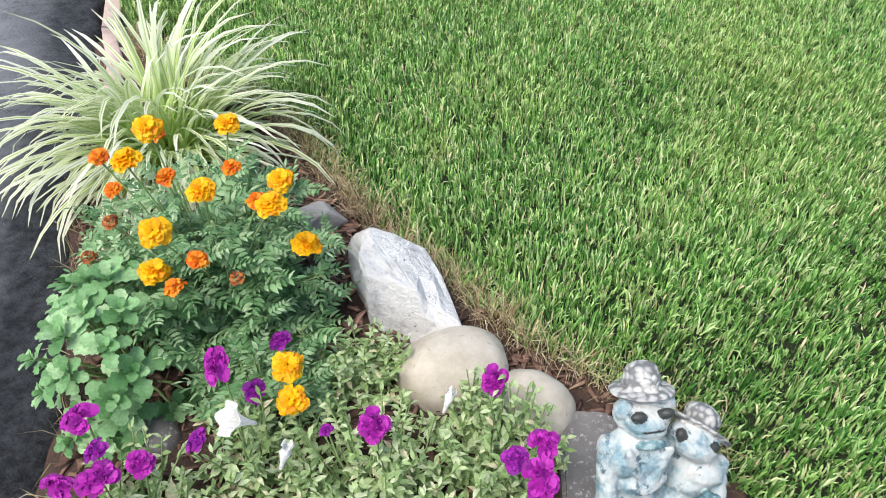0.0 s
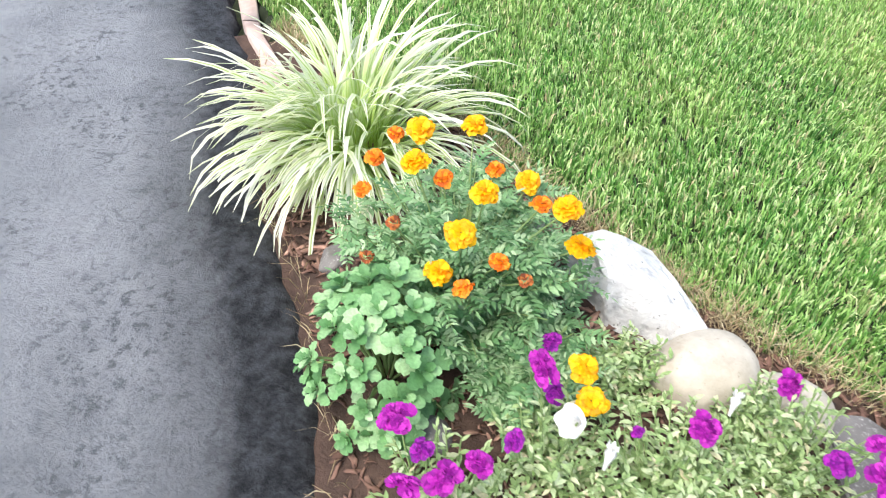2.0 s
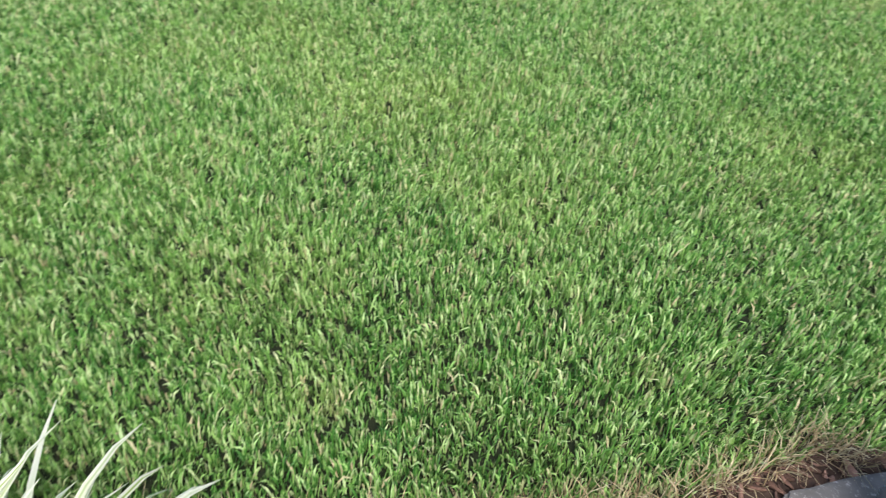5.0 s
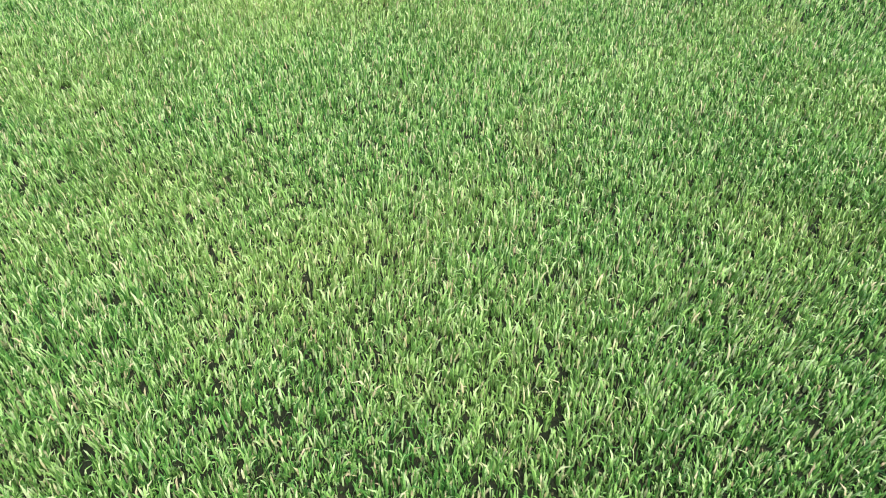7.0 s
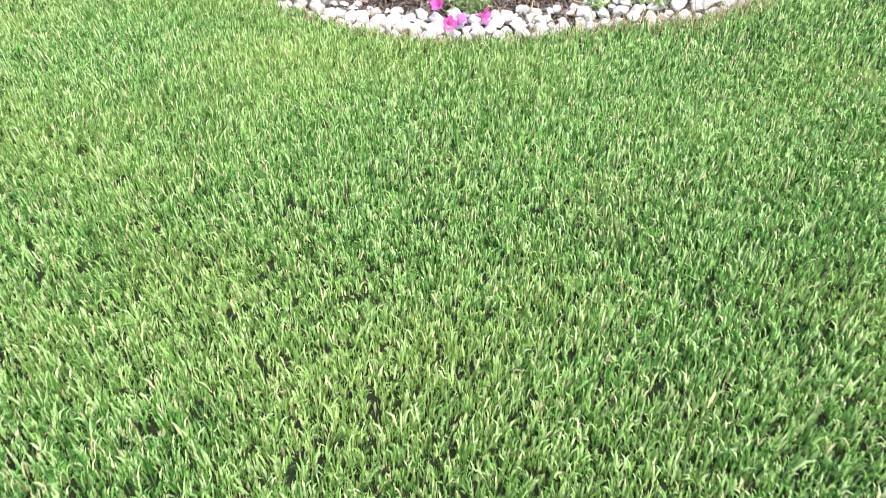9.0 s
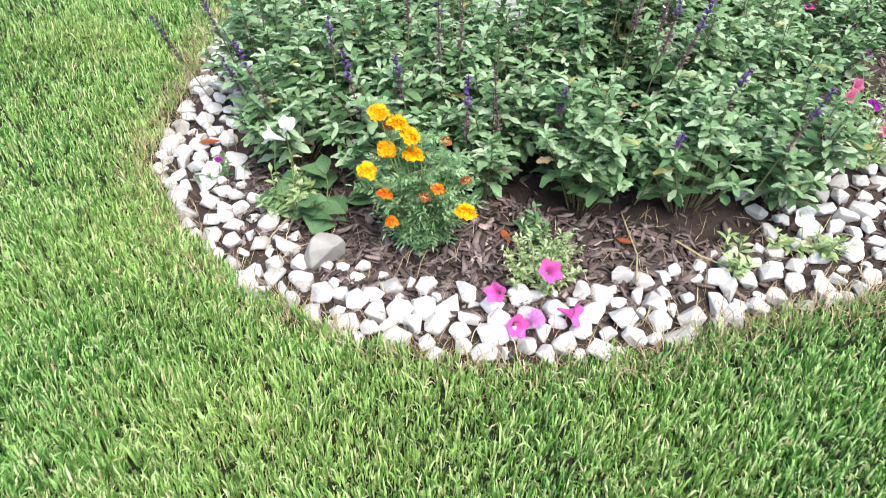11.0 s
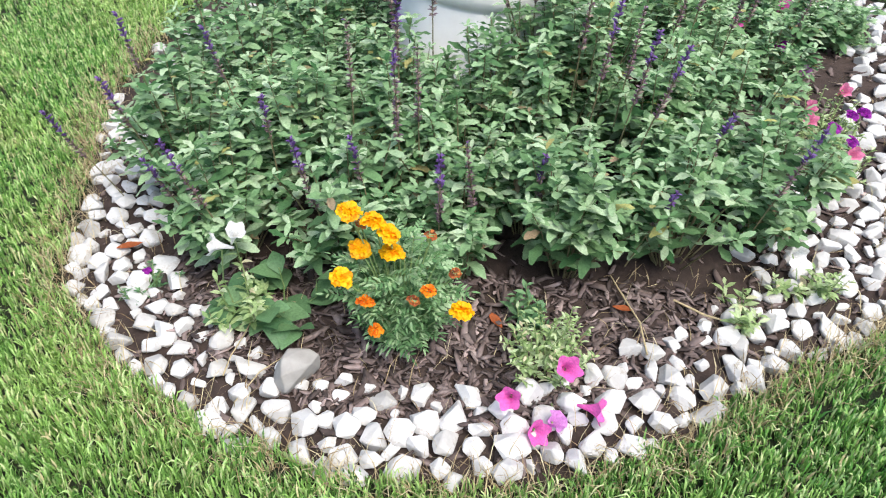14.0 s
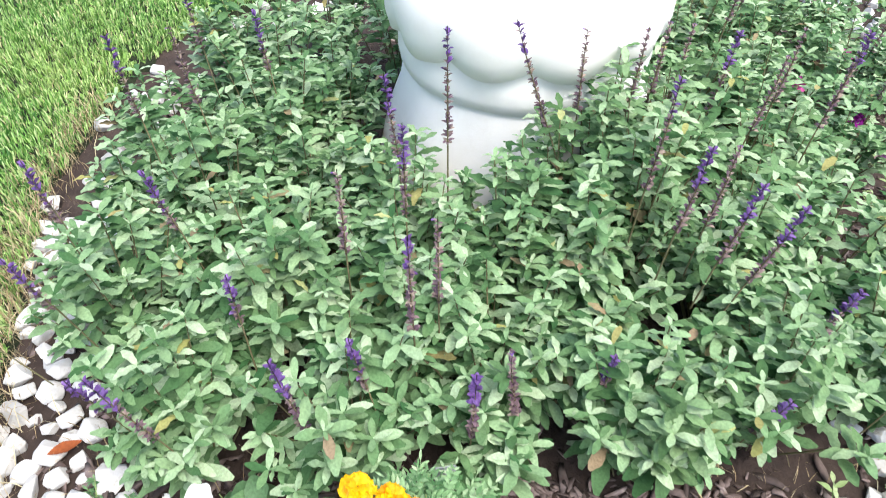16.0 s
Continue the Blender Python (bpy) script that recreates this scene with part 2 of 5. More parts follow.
def variegated_material():
    """Strap leaves: creamy white with a green stripe along the middle and a greener foot."""
    m, nt, p = material("variegated_strap_leaf")
    uv = nt.nodes.new("ShaderNodeUVMap")
    sep = nt.nodes.new("ShaderNodeSeparateXYZ")
    nt.links.new(uv.outputs[0], sep.inputs[0])
    stripe = ramp(nt, sep.outputs[0], [(0.0, (0.80, 0.81, 0.66)), (0.30, (0.78, 0.80, 0.60)), (0.42, (0.33, 0.46, 0.13)), (0.58, (0.36, 0.49, 0.15)), (0.70, (0.80, 0.81, 0.64)), (1.0, (0.82, 0.83, 0.72))])
    info = nt.nodes.new("ShaderNodeObjectInfo")
    white = mix(nt, ramp(nt, info.outputs["Random"], [(0.45, (0, 0, 0)), (0.95, (1, 1, 1))]), stripe, (0.80, 0.82, 0.70))
    foot = ramp(nt, sep.outputs[1], [(0.15, (0, 0, 0)), (0.80, (1, 1, 1))])
    col = mix(nt, foot, mix(nt, 0.85, stripe, (0.40, 0.60, 0.06)), white)
    nt.links.new(col, p.inputs["Base Color"])
    p.inputs["Roughness"].default_value = 0.42
    t = nt.nodes.new("ShaderNodeBsdfTranslucent")
    nt.links.new(col, t.inputs[0])
    ms = nt.nodes.new("ShaderNodeMixShader")
    ms.inputs[0].default_value = 0.38
    nt.links.new(p.outputs[0], ms.inputs[1])
    nt.links.new(t.outputs[0], ms.inputs[2])
    nt.links.new(ms.outputs[0], nt.nodes["Material Output"].inputs[0])
    return m


STRAP = variegated_material()

# ---- mesh helpers ----
rng = np.random.default_rng(7)


def quads_mesh(name, verts, faces, mats, index=None, smooth=False):
    """A mesh from arrays of vertices and quads."""
    verts, faces = np.asarray(verts, np.float32), np.asarray(faces, np.int32)
    me = bpy.data.meshes.new(name)
    me.vertices.add(len(verts))
    me.vertices.foreach_set("co", verts.ravel())
    me.loops.add(faces.size)
    me.loops.foreach_set("vertex_index", faces.ravel())
    me.polygons.add(len(faces))
    me.polygons.foreach_set("loop_start", np.arange(0, faces.size, 4, dtype=np.int32))
    for mt in mats if isinstance(mats, (list, tuple)) else [mats]:
        me.materials.append(mt)
    if index is not None:
        me.polygons.foreach_set("material_index", np.asarray(index, np.int32))
    if smooth:
        me.polygons.foreach_set("use_smooth", np.ones(len(faces), bool))
    me.update(calc_edges=True)
    return me


class Heap:
    """Gathers many small quad pieces into one mesh."""

    def __init__(self):
        self.v, self.f, self.m, self.n = [], [], [], 0

    def add(self, v, f, slot=0):
        v, f = np.asarray(v, float).reshape(-1, 3), np.asarray(f, int).reshape(-1, 4)
        self.v.append(v)
        self.f.append(f + self.n)
        self.m.append(np.full(len(f), slot))
        self.n += len(v)

    def strew(self, base, mats, slot=0):
        """Copies of one piece (verts, faces) at poses (N,3,4)."""
        v, f = base
        mats = np.asarray(mats, float)
        allv = np.einsum("nij,vj->nvi", mats[:, :, :3], v) + mats[:, None, :, 3]
        allf = f[None] + (np.arange(len(mats)) * len(v))[:, None, None]
        self.add(allv.reshape(-1, 3), allf.reshape(-1, 4), slot)

    def mesh(self, name, mats, smooth=False):
        return quads_mesh(name, np.concatenate(self.v), np.concatenate(self.f), mats, np.concatenate(self.m), smooth)


def part(name, data, parent, label="", m=None):
    ob = new(name, data)
    ob.parent = parent
    if m is not None:
        ob.matrix_local = m
    if label:
        ob["label"] = label
    return ob


def thing(name, x, y, z, label, category, group="", kind="", data=None, turn=0.0):
    ob = new(name, data)
    ob.matrix_world = pose(x, y, z, 0, 0, turn)
    return tagged(ob, label, category, group, kind)


def basis(direction, up=(0, 0, 1), roll=0.0):
    """Columns: x along direction, z as near up as can be, turned by roll."""
    d = np.asarray(direction, float)
    d = d / np.linalg.norm(d)
    s = np.cross(up, d)
    if np.linalg.norm(s) < 1e-4:
        s = np.array((0.0, 1.0, 0.0))
    s /= np.linalg.norm(s)
    n = np.cross(d, s)
    c, si = math.cos(roll), math.sin(roll)
    return np.stack([d, s * c + n * si, n * c - s * si], 1)


def placed(direction, at, size=1.0, roll=0.0):
    return np.concatenate([basis(direction, roll=roll) * size, np.asarray(at, float)[:, None]], 1)


def leaf_piece(length, widths, fold=0.25, droop=0.3, wave=0.0):
    """A leaf along +x with a folded midrib; widths are half-widths along it."""
    n = len(widths)
    v, f = [], []
    for i, w in enumerate(widths):
        s = i / (n - 1)
        x = length * s * (1 - 0.12 * droop * s)
        z = length * (0.25 * s * droop - droop * 0.6 * s * s)
        k = wave * (1 if i % 2 else -1) * w
        v += [(x, -w, z + fold * w + k), (x, 0, z), (x, w, z + fold * w - k)]
    for i in range(n - 1):
        a = 3 * i
        f += [(a, a + 3, a + 4, a + 1), (a + 1, a + 4, a + 5, a + 2)]
    return np.array(v), np.array(f)


def tube(points, radii, sides=5):
    """Quads of a tube through points."""
    points = np.asarray(points, float)
    v, f = [], []
    for i, p in enumerate(points):
        d = points[min(i + 1, len(points) - 1)] - points[max(i - 1, 0)]
        b = basis(d)
        for k in range(sides):
            a = 2 * math.pi * k / sides
            v.append(p + radii[i] * (math.cos(a) * b[:, 1] + math.sin(a) * b[:, 2]))
    for i in range(len(points) - 1):
        for k in range(sides):
            k2 = (k + 1) % sides
            f.append((i * sides + k, i * sides + k2, (i + 1) * sides + k2, (i + 1) * sides + k))
    return np.array(v), np.array(f)


def revolve(profile, sides=24, wobble=None):
    """Quads of a turned shape; profile rows (radius, height); wobble(angle, row) scales the radius."""
    v, f = [], []
    for i, (r, z) in enumerate(profile):
        for k in range(sides):
            a = 2 * math.pi * k / sides
            dr, dz = wobble(a, i) if wobble else (1.0, 0.0)
            v.append((r * dr * math.cos(a), r * dr * math.sin(a), z + dz))
    for i in range(len(profile) - 1):
        for k in range(sides):
            k2 = (k + 1) % sides
            f.append((i * sides + k, i * sides + k2, (i + 1) * sides + k2, (i + 1) * sides + k))
    return np.array(v), np.array(f)


# ---- plan ----
DRIVE_Y = [-6, -0.8, 0.4, 0.69, 0.85, 1.01, 1.25, 1.5, 1.83, 2.45, 2.63, 3.15, 3.51, 6.0, 14.0]
DRIVE_X = [-0.4, -0.70, -0.77, -0.80, -0.83, -0.88, -0.97, -1.08, -1.18, -1.36, -1.46, -1.63, -1.78, -2.75, -5.9]
EDGE_Y = [-6, -0.8, 0.3, 0.72, 0.85, 0.96, 1.08, 1.23, 1.39, 1.55, 1.75, 2.0, 2.2, 2.4, 2.55]
EDGE_X = [1.5, 0.9, 0.72, 0.58, 0.53, 0.38, 0.18, 0.06, -0.10, -0.24, -0.40, -0.56, -0.82, -1.12, -1.26]
RING = (4.65, 3.0)
RING_A = [-180, -175, -166, -156, -148, -132, -105, -74, -58, -41, 0, 48, 69, 83, 110, 123, 131, 139, 148, 159, 176, 180]
RING_R = [1.74, 1.69, 1.63, 1.53, 1.50, 1.56, 1.60, 2.03, 2.36, 2.55, 2.2, 2.15, 1.9, 1.8, 1.66, 1.74, 1.81, 1.81, 1.82, 1.79, 1.75, 1.74]


def drive_x(y):
    return np.interp(y, DRIVE_Y, DRIVE_X)


def lawn_x(y):
    y = np.asarray(y, float)
    return np.where(y < 2.55, np.interp(y, EDGE_Y, EDGE_X), drive_x(y) + 0.112)


def ring_gap(x, y):
    """Metres outside the round bed's edge (negative inside)."""
    dx, dy = np.asarray(x) - RING[0], np.asarray(y) - RING[1]
    return np.hypot(dx, dy) - np.interp(np.degrees(np.arctan2(dy, dx)), RING_A, RING_R)


def field(x, y, scale, seed=0):
    """Smooth noise over the plan, about -1 to 1."""
    x, y = np.asarray(x) * scale, np.asarray(y) * scale
    r = np.random.default_rng(seed)
    out = np.zeros_like(x, dtype=float)
    for k in range(7):
        a, fr, ph = r.uniform(0, 6.28), r.uniform(0.6, 2.2), r.uniform(0, 6.28)
        out += np.sin(fr * (x * math.cos(a) + y * math.sin(a)) + ph + 0.7 * np.sin(0.9 * fr * (y * math.cos(a) - x * math.sin(a)) + ph * 2))
    return out / 4.0


def lawn_z(x, y):
    return 0.055 + 0.008 * field(x, y, 2.0, 3)


def sheet(name, xs, ys, zfun, keep, mat):
    """A grid sheet over the plan, with the squares where keep() holds."""
    gx, gy = np.meshgrid(xs, ys)
    v = np.stack([gx, gy, zfun(gx, gy)], -1).reshape(-1, 3)
    nx = len(xs)
    i, j = np.meshgrid(np.arange(nx - 1), np.arange(len(ys) - 1))
    a = (j * nx + i).ravel()
    f = np.stack([a, a + 1, a + nx + 1, a + nx], 1)
    c = v[f].mean(1)
    f = f[keep(c[:, 0], c[:, 1])]
    used, inv = np.unique(f, return_inverse=True)
    return quads_mesh(name, v[used], inv.reshape(-1, 4), mat, smooth=True)


# ---- ground ----
def ground_z(x, y):
    low = (x < lawn_x(y)) | (ring_gap(x, y) < 0)
    return np.where(low, -0.03, lawn_z(x, y)) * (np.hypot(x - 2, y - 3) < 30)


gxs = np.concatenate([[-400, -120, -40, -15, -7], np.arange(-3.2, 8.2, 0.05), [10, 16, 40, 120, 400]])
gys = np.concatenate([[-400, -120, -40, -15, -6], np.arange(-1.0, 7.0, 0.05), [9, 16, 40, 120, 400]])
ground = tagged(new("ground", sheet("ground", gxs, gys, ground_z, lambda x, y: x < 1e9, [SHADED_TURF, FAR_LAWN])), "thatch and soil under the mown lawn, coloured near-black for the shade between blades", "ground", kind="structure")

# areas where blades of grass stand: x from, x to, y from, y to, tufts
MOWN = [(-2.3, 3.2, 0.64, 4.7, 84000), (3.2, 6.8, 1.3, 5.6, 36000), (2.0, 5.2, 0.1, 1.3, 6500), (5.2, 7.6, 0.2, 1.3, 2500), (6.8, 7.8, 1.3, 5.6, 2500), (2.6, 7.2, 5.6, 7.2, 9000), (1.8, 3.2, 4.7, 5.6, 2600)]
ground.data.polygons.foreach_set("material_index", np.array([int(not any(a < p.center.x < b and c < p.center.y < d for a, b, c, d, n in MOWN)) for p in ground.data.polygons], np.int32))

# driveway: a thick sheet whose edge rounds down to the bed
dv, dfaces = [], []
drows = np.concatenate([[-6, -3], np.arange(-1.0, 6.5, 0.06), [8, 14]])
offs = [0.02, 0.0, -0.012, -0.035, -0.07, -0.13, -0.3, -0.7, -1.4, -2.5, -5, -9]
drop = [-0.05, -0.012, 0.008, 0.020, 0.026, 0.028, 0.030, 0.030, 0.030, 0.03, 0.03, 0.03]
for y in drows:
    jag = 0.010 * math.sin(y * 23) + 0.007 * math.sin(y * 61 + 1)
    for o, z in zip(offs, drop):
        dv.append((drive_x(y) + o + jag * max(0, 1 + o * 6), y, z))
nd = len(offs)
for i in range(len(drows) - 1):
    for k in range(nd - 1):
        a = i * nd + k
        dfaces.append((a, a + nd, a + nd + 1, a + 1))
drive_mesh = (quads_mesh("driveway", dv, dfaces, ASPHALT, smooth=True))
worn = drive_mesh.uv_layers.new(name="UVMap")
worn.data.foreach_set("uv", np.array([(-offs[lp.vertex_index % nd], 0.0) for lp in drive_mesh.loops], np.float32).ravel())
tagged(new("driveway", drive_mesh), "grey asphalt driveway, paled by painted sky glare, darker along its rough edge", "driveway", kind="structure")

# mulch beds
def bed_z(x, y):
    return 0.006 + 0.008 * field(x, y, 6.0, 5) + 0.055 * np.clip((x - drive_x(y)) / 0.25, 0, 1)


tagged(new("bed_soil", sheet("bed_soil", np.arange(-1.5, 1.2, 0.03), np.arange(-1.0, 2.7, 0.03), bed_z, lambda x, y: (x > drive_x(y) - 0.06) & (x < np.interp(y, EDGE_Y, EDGE_X) + 0.04) & (y < 2.62), RED_SOIL)), "reddish brown soil and mulch of the flower strip", "soil", kind="structure")


def ring_z(x, y):
    return 0.035 + 0.012 * field(x, y, 5.0, 6) + 0.05 * np.clip(-ring_gap(x, y) / 0.8, 0, 1)


tagged(new("bed_soil_round", sheet("bed_soil_round", np.arange(2.7, 7.3, 0.04), np.arange(0.6, 5.2, 0.04), ring_z, lambda x, y: ring_gap(x, y) < 0.05, SOIL)), "dark brown soil and mulch of the round flower bed", "soil", kind="structure")

# ---- stones ----
def stone_mesh(name, size, mat, seed, points=16, bevel=0.14, flat=0.0, smooth=False, rough=0.0, soften=1):
    """An angular or rounded stone from the hull of random points, with worn edges."""
    r = np.random.default_rng(seed)
    bm = bmesh.new()
    if smooth:
        bmesh.ops.create_icosphere(bm, subdivisions=4, radius=1.0)
        for v in bm.verts:
            k = 1 + 0.10 * noise.noise(v.co * 0.9 + Vector((seed, 0, 0))) + 0.03 * noise.noise(v.co * 3 + Vector((0, seed, 0)))
            q = Vector([math.copysign(abs(c) ** 0.9, c) for c in v.co])
            v.co = Vector((q.x * size[0], q.y * size[1], q.z * size[2])) * k
        me = bpy.data.meshes.new(name)
        bm.to_mesh(me)
        bm.free()
        me.materials.append(mat)
        me.polygons.foreach_set("use_smooth", np.ones(len(me.polygons), bool))
        return me
    p = r.normal(size=(points, 3))
    p /= np.linalg.norm(p, axis=1)[:, None]
    p *= r.uniform(0.82, 1.0, (points, 1))
    for q in p:
        bm.verts.new((q[0] * size[0], q[1] * size[1], max(q[2], -1 + flat) * size[2]))
    out = bmesh.ops.convex_hull(bm, input=bm.verts)
    bmesh.ops.delete(bm, geom=[g for g in out["geom_interior"] if isinstance(g, bmesh.types.BMVert)], context="VERTS")
    bmesh.ops.dissolve_limit(bm, angle_limit=radians(12), verts=bm.verts, edges=bm.edges)
    bmesh.ops.bevel(bm, geom=list(bm.edges), offset=bevel * min(size), segments=2 if smooth else 1, profile=0.5, affect="EDGES", clamp_overlap=True)
    if smooth or rough:
        bmesh.ops.triangulate(bm, faces=bm.faces)
        bmesh.ops.subdivide_edges(bm, edges=bm.edges, cuts=2 if rough else 1, use_grid_fill=True)
        for _ in range(3 if smooth else soften):
            bmesh.ops.smooth_vert(bm, verts=bm.verts, factor=0.5, use_axis_x=True, use_axis_y=True, use_axis_z=True)
        for v in bm.verts:
            n = noise.noise(v.co * (1.6 / max(size)) * 3 + Vector((seed, 0, 0)))
            n += 0.5 * noise.noise(v.co * (6.5 / max(size)) + Vector((0, seed, 0)))
            v.co += v.co.normalized() * n * rough * min(size)
    me = bpy.data.meshes.new(name)
    bm.to_mesh(me)
    bm.free()
    me.materials.append(mat)
    if smooth:
        me.polygons.foreach_set("use_smooth", np.ones(len(me.polygons), bool))
    return me


def boulder(name, x, y, z, size, mat, seed, label, turn=0.0, tilt=(0, 0), **kw):
    ob = new(name, stone_mesh(name, size, mat, seed, **kw))
    ob.matrix_world = pose(x, y, z, tilt[0], tilt[1], turn)
    return tagged(ob, label, "stone")


boulder("quartz_boulder", -0.085, 1.195, 0.10, (0.25, 0.12, 0.17), QUARTZ, 41, "jagged white quartz boulder with grey veins", -40, (-22, 6), points=15, bevel=0.05, rough=0.17, soften=0)
boulder("round_boulder", 0.04, 0.985, 0.07, (0.125, 0.105, 0.10), BEIGE, 12, "smooth rounded beige boulder at the bed's edge", 20, points=60, smooth=True, rough=0.02)
boulder("round_boulder", 0.215, 0.905, 0.055, (0.095, 0.08, 0.085), BEIGE, 14, "smaller rounded beige boulder beside the slate slab", -30, points=60, smooth=True, rough=0.02)
bm = bmesh.new()
rim = [bm.verts.new((x - 0.385, y - 0.70, -0.0375)) for x, y in ((0.27, 0.885), (0.25, 0.48), (0.60, 0.46), (0.66, 0.60), (0.53, 0.74), (0.375, 0.885))]
up = bmesh.ops.extrude_face_region(bm, geom=[bm.faces.new(rim)])
bmesh.ops.translate(bm, vec=(0, 0, 0.075), verts=[g for g in up["geom"] if isinstance(g, bmesh.types.BMVert)])
bmesh.ops.recalc_face_normals(bm, faces=bm.faces)
bmesh.ops.bevel(bm, geom=list(bm.edges), offset=0.008, segments=2, affect="EDGES")
bmesh.ops.triangulate(bm, faces=bm.faces)
bmesh.ops.subdivide_edges(bm, edges=bm.edges, cuts=3, use_grid_fill=True)
for v in bm.verts:
    v.co += 0.007 * Vector((noise.noise(v.co * 11), noise.noise(v.co * 11 + Vector((5, 0, 0))), 0.5 * noise.noise(v.co * 16 + Vector((0, 7, 0)))))
me = bpy.data.meshes.new("slate_slab")
bm.to_mesh(me)
bm.free()
me.materials.append(SLATE)
thing("slate_slab", 0.385, 0.70, 0.048, "flat dark slate slab with pale flecks under the statue", "stone", data=me)
boulder("grey_stone", -0.36, 1.50, 0.06, (0.10, 0.08, 0.07), GREY_STONE, 25, "grey edging stone behind the marigolds", 12, points=24, rough=0.03)
boulder("dark_stone", -0.59, 0.80, 0.05, (0.06, 0.05, 0.045), SLATE, 27, "small dark stone under the flowers", 0, points=26, smooth=True)
boulder("flat_stone", -0.87, 1.35, 0.035, (0.05, 0.075, 0.03), SLATE, 29, "flat grey stone beside the driveway", -15, points=26)
boulder("flat_stone", -1.12, 2.06, 0.05, (0.08, 0.10, 0.04), GREY_STONE, 31, "pale flat stone under the strap leaves", -15, points=26)
boulder("cobble", 3.185, 3.565, 0.085, (0.07, 0.085, 0.075), GREY_STONE, 33, "grey angular cobble lying on the mulch", 25, points=22, bevel=0.1, rough=0.02)

# kerb along the driveway
kerb = thing("kerb", 0, 0, 0, "pinkish concrete edging strip along the driveway", "kerb", kind="structure")
for i, y0 in enumerate(np.arange(2.08, 6.0, 0.62)):
    y1 = min(y0 + 0.61, 6.2)
    n = 6
    v, f = [], []
    for k in range(n):
        y = y0 + (y1 - y0) * k / (n - 1)
        x = float(drive_x(y)) + 0.030
        w = 0.074 + 0.008 * math.sin(y * 7)
        for dx, z in ((0, 0.0), (0.003, 0.040), (0.009, 0.046), (w - 0.009, 0.048), (w - 0.002, 0.042), (w, 0.0)):
            v.append((x + dx, y, z + 0.003 * math.sin(y * 31 + dx * 40)))
    for k in range(n - 1):
        for q in range(5):
            a = k * 6 + q
            f.append((a, a + 1, a + 7, a + 6))
    for e in (0, (n - 1) * 6):
        f += [(e, e + 1, e + 4, e + 5), (e + 1, e + 2, e + 3, e + 4)]
    part("kerb_block", quads_mesh("kerb_block", v, f, KERB), kerb)

# ---- statue ----
def statue():
    """Two figures in hats on a base, as one mesh."""
    heap, shapes, head = Heap(), [], False

    def blob(at, r, slot=0, tilt=(0, 0, 0), nu=26, nv=18, bumpy=0.10):
        v, f = [], []
        m = Euler([radians(a) for a in tilt]).to_matrix()
        # both figures lean back, and their heads look up
        neck = Vector((0, 0, 0.215)) if at[0] < 0.006 else Vector((0, -0.01, 0.135))
        p = Vector(at)
        if head:
            turn = Matrix.Rotation(radians(-20), 3, "X")
            p, m = neck + turn @ (p - neck), turn @ m
        if at[2] > 0.045:
            turn = Matrix.Rotation(radians(-14), 3, "X")
            p, m = turn @ p, turn @ m
        at = tuple(p)
        for i in range(nv + 1):
            th = math.pi * (0.02 + 0.96 * i / nv)
            for k in range(nu):
                a = 2 * math.pi * k / nu
                q = Vector((math.sin(th) * math.cos(a), math.sin(th) * math.sin(a), math.cos(th)))
                s = 1 + bumpy * (noise.noise(q * 2.2 + Vector(at) * 40) + 0.5 * noise.noise(q * 6 + Vector(at) * 30)) * (slot == 0)
                if slot == 2:
                    s *= 1 + 0.05 * math.sin(a * 9) * math.sin(th * 12)
                v.append(Vector(at) + m @ Vector((q.x * r[0] * s, q.y * r[1] * s, q.z * r[2] * s)))
        for i in range(nv):
            for k in range(nu):
                k2 = (k + 1) % nu
                f.append((i * nu + k, (i + 1) * nu + k, (i + 1) * nu + k2, i * nu + k2))
        shapes.append((at, r, m, slot))
        heap.add([tuple(q) for q in v], f, slot)

    blob((0.0, 0.0, 0.008), (0.125, 0.095, 0.018))
    # leaves modelled round the foot
    for k in range(22):
        a = 3.3 + 2.9 * k / 21
        blob((0.105 * math.cos(a), 0.075 * math.sin(a) - 0.004 * (k % 3), 0.019 + 0.007 * (k % 3)), (0.017, 0.011, 0.008), 3, (10 * (k % 4), 14 * (k % 5) - 28, 37 * k), 12, 8)
    # taller figure: jacket, arms, head with wide mouth, bulging eyes, woven hat
    blob((-0.045, 0.020, 0.130), (0.056, 0.048, 0.085))
    blob((-0.072, -0.002, 0.185), (0.040, 0.042, 0.046), 0, (0, 24, 0))
    blob((-0.028, -0.006, 0.180), (0.044, 0.042, 0.046), 0, (0, -20, 0))
    blob((-0.040, -0.014, 0.138), (0.052, 0.042, 0.026), 0, (0, -8, 0))
    head = True
    blob((-0.036, 0.008, 0.252), (0.050, 0.044, 0.034))
    blob((-0.036, -0.014, 0.244), (0.043, 0.034, 0.024))
    blob((-0.034, -0.016, 0.229), (0.036, 0.030, 0.012))
    for ex in (-0.074, 0.004):
        blob((ex, -0.006, 0.268), (0.019, 0.018, 0.018))
    for ex in (-0.060, -0.008):
        blob((ex, -0.037, 0.262), (0.0150, 0.010, 0.0085), 1)
    blob((-0.034, -0.043, 0.2365), (0.022, 0.006, 0.0012), 1)
    blob((-0.034, 0.008, 0.294), (0.060, 0.054, 0.008), 2, (6, 3, 0), 40, 16)
    blob((-0.032, 0.012, 0.310), (0.035, 0.034, 0.026), 2, (0, 0, 0), 40, 18)
    blob((-0.032, 0.012, 0.326), (0.030, 0.029, 0.016), 2, (0, 0, 0), 40, 18)
    head = False
    for k in range(6):
        s = k / 5
